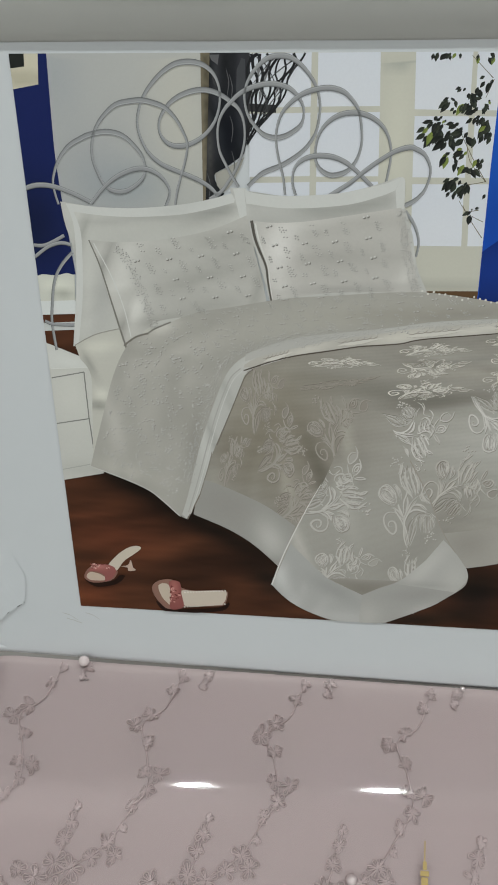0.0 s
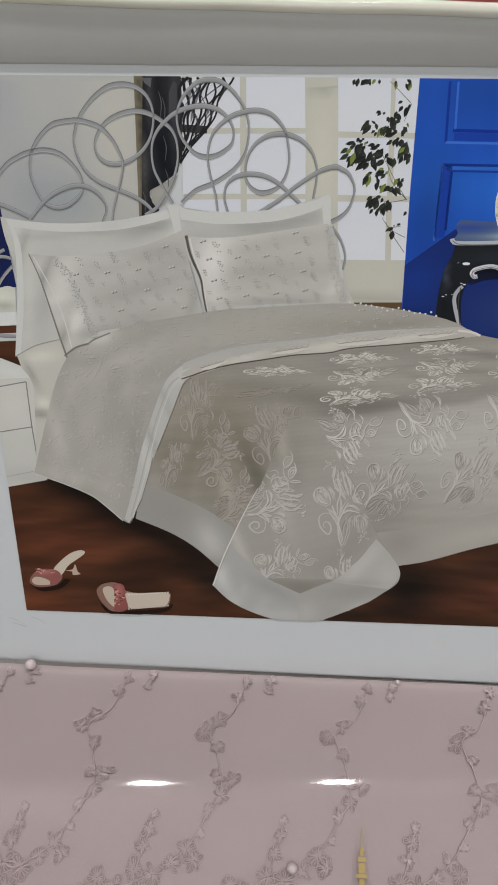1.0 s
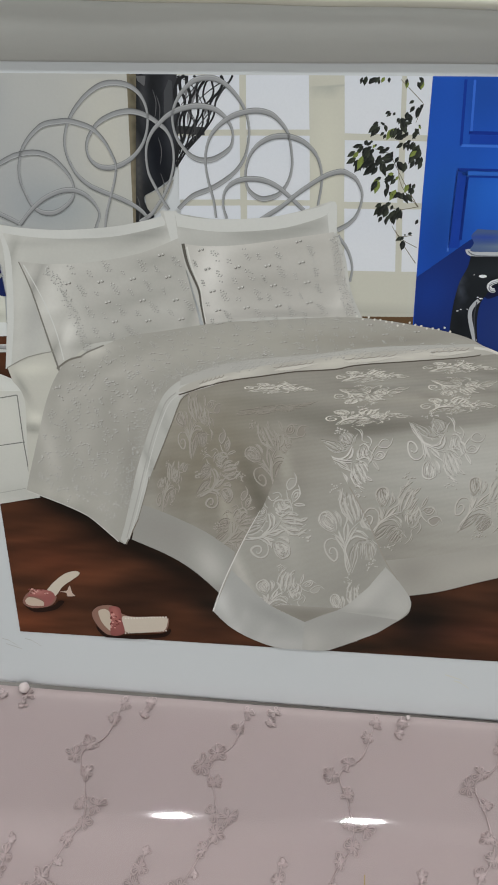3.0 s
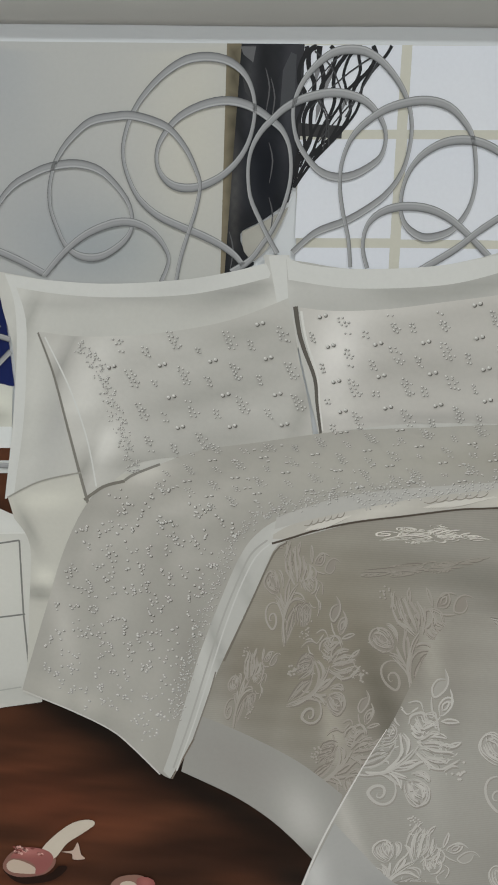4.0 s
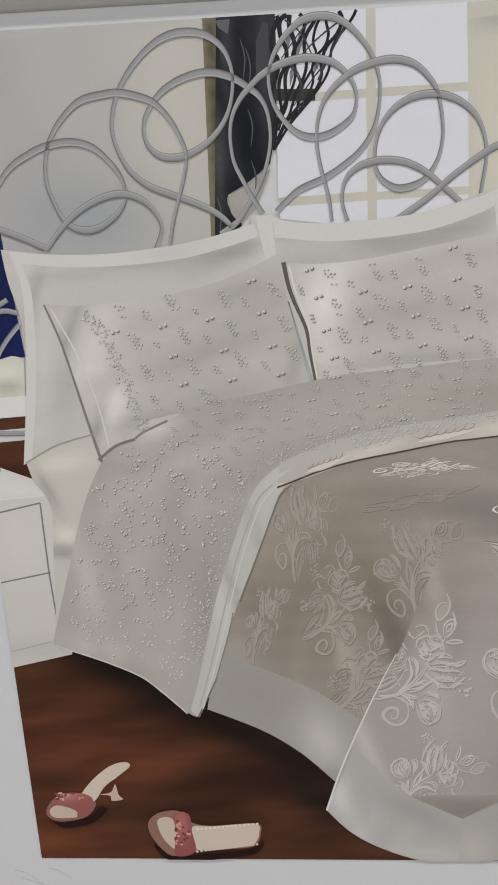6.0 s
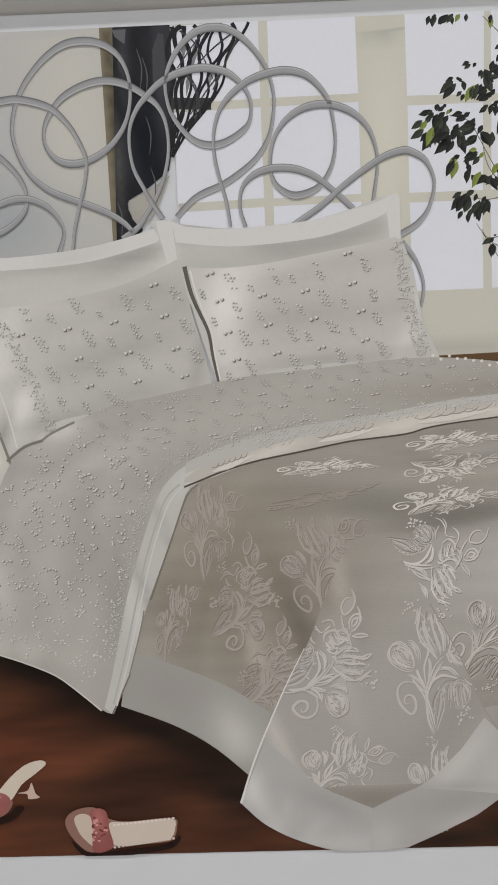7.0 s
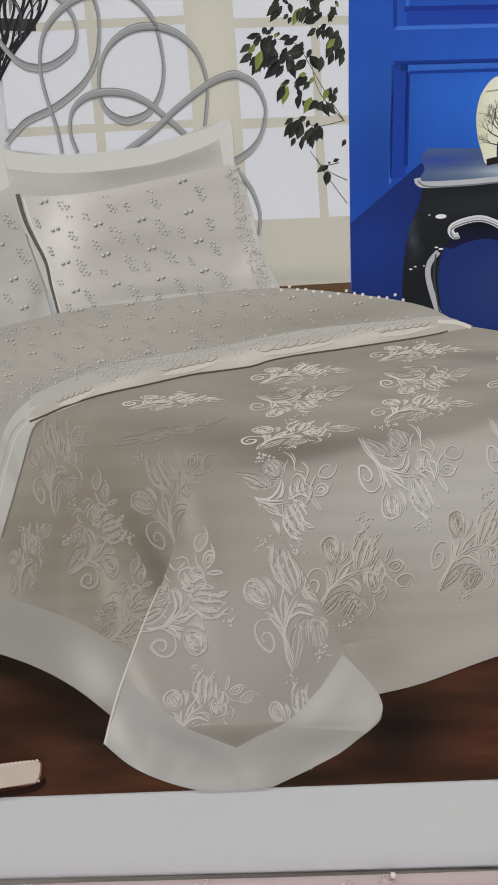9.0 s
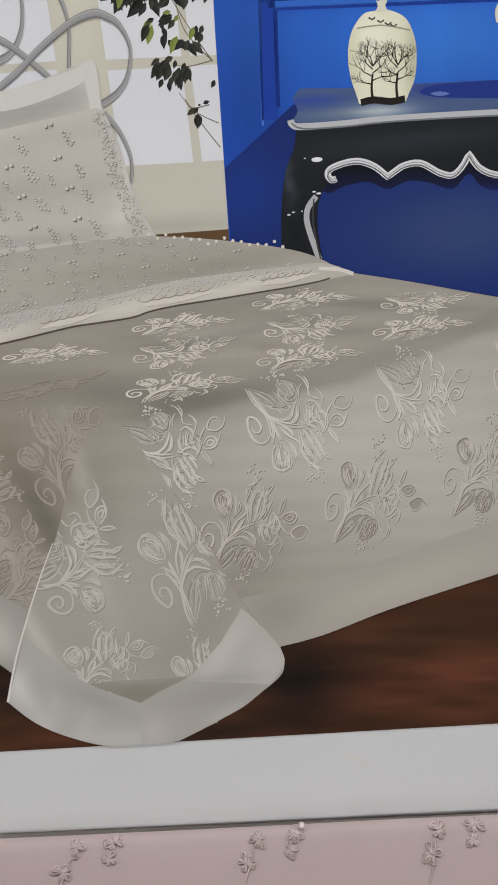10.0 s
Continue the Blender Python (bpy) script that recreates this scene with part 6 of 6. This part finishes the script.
printed("slipper_heel", [(0.268, 0.310), (0.312, 0.321), (0.331, 0.358), (0.341, 0.307), (0.356, 0.288), (0.312, 0.281), (0.307, 0.305)], (186, 164, 150), 27, on=shoe)
printed("slipper_shadow", [(0.458, 0.079), (0.535, 0.018), (0.636, 0.025), (0.837, 0.052), (0.887, 0.093), (0.886, 0.060), (0.819, 0.021), (0.533, -0.008)], (32, 18, 13), 25.6)
shoe = printed("slipper", [(0.444, 0.177), (0.480, 0.220), (0.547, 0.237), (0.589, 0.219), (0.616, 0.180), (0.692, 0.165), (0.866, 0.177), (0.882, 0.133), (0.864, 0.079), (0.820, 0.059), (0.637, 0.046), (0.535, 0.018), (0.486, 0.056), (0.450, 0.120)], (132, 100, 88), 26, label="white heeled slipper with pink strap")
printed("slipper_sole", [(0.615, 0.156), (0.692, 0.161), (0.860, 0.173), (0.875, 0.133), (0.857, 0.082), (0.820, 0.067), (0.630, 0.050)], (192, 180, 166), 26.4, on=shoe)
printed("slipper_toe", [(0.481, 0.188), (0.519, 0.206), (0.550, 0.176), (0.550, 0.052), (0.511, 0.083), (0.488, 0.131)], (186, 172, 156), 26.5, on=shoe)
printed("slipper_strap", [(0.546, 0.220), (0.605, 0.220), (0.614, 0.131), (0.620, 0.040), (0.542, 0.022), (0.551, 0.135)], (132, 78, 74), 27, [(0.575, 0.171, 0.018, 0.054, 0, (30, 24, 22))], step=0.012, on=shoe)
lace = Strokes()
rng = random.Random(8)
for k in range(15):
    q = Vector([(0.635, 0.149)][0]).lerp(Vector([(0.869, 0.175)][0]), k / 14)
    lace.disc(q[0], q[1], 0.006, (208, 200, 191))
    q = Vector([(0.628, 0.041)][0]).lerp(Vector([(0.864, 0.078)][0]), k / 14)
    lace.disc(q[0], q[1], 0.006, (190, 180, 170))
for k in range(26):
    q = Vector([(0.576, 0.131)][0]) + Vector((rng.uniform(-0.03, 0.03), rng.uniform(-0.07, 0.06)))
    lace.disc(q[0], q[1], 0.006, (196, 142, 134) if k % 2 else (110, 56, 52), 0.4)
    q = Vector([(0.137, 0.302)][0]) + Vector((rng.uniform(-0.05, 0.06), rng.uniform(-0.015, 0.015)))
    lace.disc(q[0], q[1], 0.006, (206, 160, 150) if k % 2 else (124, 70, 64), 0.4)
lace.done("sequin_trim", 28, "pink sequins and scalloped edge of the slippers", "stuff")

for k, (x, y) in enumerate(((-0.12, -0.06), (-0.10, -0.10), (0.02, -0.05), (2.45, -0.12), (2.50, -0.16))):
    vs = [(x, y), (x + 0.04, y - 0.012), (x + 0.09, y - 0.05 + 0.02 * (k % 2))]
    ob = mesh_object("scratch", [(u * D, 0.0003 - 0.00006, v * D) for u, v in vs + [(u + 0.003, v - 0.006) for u, v in vs[::-1]]], [tuple(range(6))], LINER if k < 3 else VINYL, LID)


# ---- the pink bedspread in its film ----
SLOPE = 55.0      # degrees between the picture's plane and the cloth
EDGE_Z = -0.405


def swell(a, b):
    """The long soft swell of the pack across its width."""
    k, w, s = 0.16, 0.12, b - CREST + 0.06 * a
    return -k * w * math.log(math.cosh(s / w)) + k * w * math.log(math.cosh(CREST / w))


CREST = 0.81


def laid(a, b, h):
    h -= 0.045 * math.exp(-b / 0.014) + 2.2 * max(0.0, -0.42 - a) ** 2
    y = -0.03 - b * math.sin(radians(SLOPE)) - h * math.cos(radians(SLOPE))
    z = EDGE_Z - 0.013 * (a - 1.0) - b * math.cos(radians(SLOPE)) + h * math.sin(radians(SLOPE))
    return (a * D, y * D, z * D)


def cloth_point(a, b, lift=0.0):
    """A point of the folded cloth: a across, b towards the viewer (decimetres)."""
    return laid(a, b, lift + swell(a, b) + 0.03 * noise.noise((a * 0.7, b * 1.1, 2)) + 0.010 * noise.noise((a * 2.5, b * 2.2, 7)))


def grid(name, a0, a1, b0, b1, na, nb, fn, mat, parent, smooth=True, label=""):
    vs = [fn(a0 + (a1 - a0) * i / na, b0 + (b1 - b0) * j / nb) for j in range(nb + 1) for i in range(na + 1)]
    fs = [(j * (na + 1) + i, (j + 1) * (na + 1) + i, (j + 1) * (na + 1) + i + 1, j * (na + 1) + i + 1) for j in range(nb) for i in range(na)]
    return mesh_object(name, vs, fs, mat, parent, label, smooth)


SPREAD = box_empty("folded_bedspread", "folded dusty pink satin bedspread with embroidered flower sprigs and pearls", "bedspread")
grid("satin_cloth", -0.62, 4.9, 0.0, 3.0, 160, 100, lambda a, b: cloth_point(a, b), SATIN, SPREAD)
grid("under_layers", -0.60, 4.88, 0.0, 3.0, 40, 40, lambda a, b: cloth_point(a, b, -0.35), SATIN, SPREAD)


def film_point(a, b):
    """The film lies smoother than the cloth."""
    return laid(a, b, swell(a, b) + 0.045 + 0.0016 * noise.noise((a * 0.9, b * 0.7, 5)))


WRAP = box_empty("film_wrap", "clear glossy plastic film over the pink bedspread", "packaging")
grid("film_sheet", -0.66, 4.95, 0.05, 3.0, 120, 140, film_point, FILM, WRAP)


def tube(vs, fs, pts, r, sides=4):
    start, n = len(vs), len(pts)
    for i, p in enumerate(pts):
        t = pts[min(i + 1, n - 1)] - pts[max(i - 1, 0)]
        t = t.normalized() if t.length > 1e-9 else Vector((1, 0, 0))
        s = Vector((-t[1], t[0], 0))
        for k in range(sides):
            a = 6.28319 * k / sides
            vs.append(p + s * (r * math.cos(a)) + Vector((0, 0, r * math.sin(a))))
        if i:
            a = start + (i - 1) * sides
            for k in range(sides):
                fs.append((a + k, a + (k + 1) % sides, a + sides + (k + 1) % sides, a + sides + k))


def flower(vs, fs, rng, x, y, size, petals=6):
    """A corded blossom: looped petals round a knot (decimetres, flat on the cloth)."""
    a0 = rng.uniform(0, 6.28)
    size *= 0.95 if y > 0.2 else 0.8
    for k in range(petals):
        a = a0 + 6.28319 * k / petals + rng.uniform(-0.35, 0.35)
        ln, wd = size * rng.uniform(0.6, 1.15), rng.uniform(0.18, 0.30)
        loop, vein = [], []
        for i in range(9):
            s = math.pi * (i / 8)
            d, side = ln * (0.08 + 0.92 * math.sin(s) ** 0.8), wd * ln * math.sin(2 * s)
            loop.append(Vector((x + d * math.cos(a) - side * math.sin(a), y + d * math.sin(a) + side * math.cos(a), 0.008 + rng.uniform(0, 0.004))))
        for i in range(4):
            d = ln * (0.2 + 0.2 * i)
            vein.append(Vector((x + d * math.cos(a + 0.05), y + d * math.sin(a + 0.05), 0.009)))
        tube(vs, fs, loop, 0.0034)
        tube(vs, fs, vein, 0.0030)


def sprig(rng, stem, flowers):
    """A branch of blossoms along a stem, as verts and faces."""
    vs, fs = [], []
    line = [Vector((p[0], p[1], 0.008)) for p in spline(stem, 4)]
    tube(vs, fs, line, 0.0035)
    for x, y, s in flowers:
        flower(vs, fs, rng, x, y, s)
    return vs, fs


def lay(vs):
    """Lays flat points (x across, y towards the viewer, z up) on the cloth."""
    return [cloth_point(p[0], p[1], p[2] * 1.2) for p in vs]


PITCH = 0.735
for i in range(-2, 7):
    rng = random.Random(40 + i)
    x0 = 0.43 + PITCH * i
    stem = [(x0 + 0.16, 0.10), (x0 + 0.10, 0.26), (x0 - 0.02, 0.36), (x0 + 0.03, 0.52), (x0 + 0.06, 0.70), (x0 - 0.02, 0.84), (x0 - 0.12, 1.0), (x0 - 0.28, 1.12), (x0 - 0.44, 1.2)]
    blooms = [(x0 + 0.18, 0.06, 0.05), (x0 + 0.13, 0.15, 0.05), (x0 + 0.02, 0.30, 0.055), (x0 - 0.06, 0.37, 0.06), (x0 + 0.03, 0.46, 0.045),
              (x0 + 0.03, 0.62, 0.045), (x0 + 0.12, 0.63, 0.06), (x0 + 0.06, 0.72, 0.05), (x0 - 0.01, 0.80, 0.045), (x0 - 0.04, 0.92, 0.03),
              (x0 - 0.12, 1.0, 0.06), (x0 - 0.07, 1.06, 0.06), (x0 - 0.2, 1.08, 0.055), (x0 - 0.30, 1.14, 0.07), (x0 - 0.40, 1.12, 0.07),
              (x0 - 0.36, 1.0, 0.05), (x0 - 0.33, 0.91, 0.05), (x0 - 0.31, 0.83, 0.03), (x0 - 0.36, 1.24, 0.08), (x0 - 0.5, 1.2, 0.07), (x0 - 0.6, 1.17, 0.06), (x0 - 0.68, 1.25, 0.05)]
    blooms = [b for b in blooms if b[0] > -0.5]
    stem = [s for s in stem if s[0] > -0.5]
    if len(stem) < 3:
        continue
    vs, fs = sprig(rng, stem, blooms)
    side = [(x0 - 0.31, 0.83), (x0 - 0.34, 0.95), (x0 - 0.37, 1.05), (x0 - 0.42, 1.2)]
    if side[0][0] > -0.4:
        tube(vs, fs, [Vector((p[0], p[1], 0.008)) for p in spline(side, 4)], 0.0035)
    mesh_object("embroidered_sprig", lay(vs), fs, THREAD, SPREAD, smooth=True)
    rng2 = random.Random(90 + i)
    if x0 + 0.4 > -0.4:
        vs, fs = [], []
        flower(vs, fs, rng2, x0 + 0.33, 0.045, 0.05)
        flower(vs, fs, rng2, x0 + 0.31, 0.11, 0.04)
        mesh_object("embroidered_sprig", lay(vs), fs, THREAD, SPREAD, smooth=True)


def pearl(a, b, r, lift):
    bm = bmesh.new()
    bmesh.ops.create_uvsphere(bm, u_segments=20, v_segments=14, radius=r * D)
    ob = part("pearl_bead", bm, PEARL, SPREAD, smooth=True)
    ob.location = cloth_point(a, b, lift)
    return ob


pearl(0.0, 0.02, 0.033, 0.05)
pearl(2.26, 0.02, 0.014, 0.04)
pearl(1.64, 1.07, 0.033, 0.02)

# gold foil tower on the film's label
vs, fs = [], []


def foil(x, b, w, h):
    k = len(vs)
    vs.extend(cloth_point(x + sx * w, b + sb * h, 0.055) for sx, sb in ((-0.5, 0), (0.5, 0), (0.5, 1), (-0.5, 1)))
    fs.append((k, k + 1, k + 2, k + 3))


TX = 2.02
for b, w, h in ((0.93, 0.006, 0.10), (1.03, 0.02, 0.04), (1.075, 0.045, 0.025), (1.105, 0.035, 0.05), (1.16, 0.06, 0.02), (1.185, 0.03, 0.07), (1.26, 0.06, 0.015), (1.28, 0.045, 0.16), (1.44, 0.07, 0.1)):
    foil(TX, b - 0.08, w, h)
mesh_object("tower_emblem", vs, fs, GOLD, WRAP, "small gold foil tower emblem")

# red cloth lying on the table behind the lid
vs = []
cl = grid("red_cloth", -6, 8, 0, 9, 50, 40, lambda a, b: (a * D, 0.30 + b * D, 0.011 + 0.007 * noise.noise((a * 0.5, b * 0.5, 1))), RED, None)
tagged(cl, "dark red cloth on the table behind the box", "cloth")
mod = cl.modifiers.new("thickness", "SOLIDIFY")
mod.thickness = 0.004
# stand-up base of the box under the cloth
bm = bmesh.new()
bmesh.ops.create_cube(bm, size=1, matrix=Matrix.Translation((0.205, -0.19, 0.05)) @ Matrix.Diagonal((0.56, 0.36, 0.10, 1)))
bmesh.ops.bevel(bm, geom=bm.edges[:], offset=0.006, segments=2, affect="EDGES")
tray = part("tray", bm, VINYL, LID)
tray.matrix_world = Matrix.Identity(4)
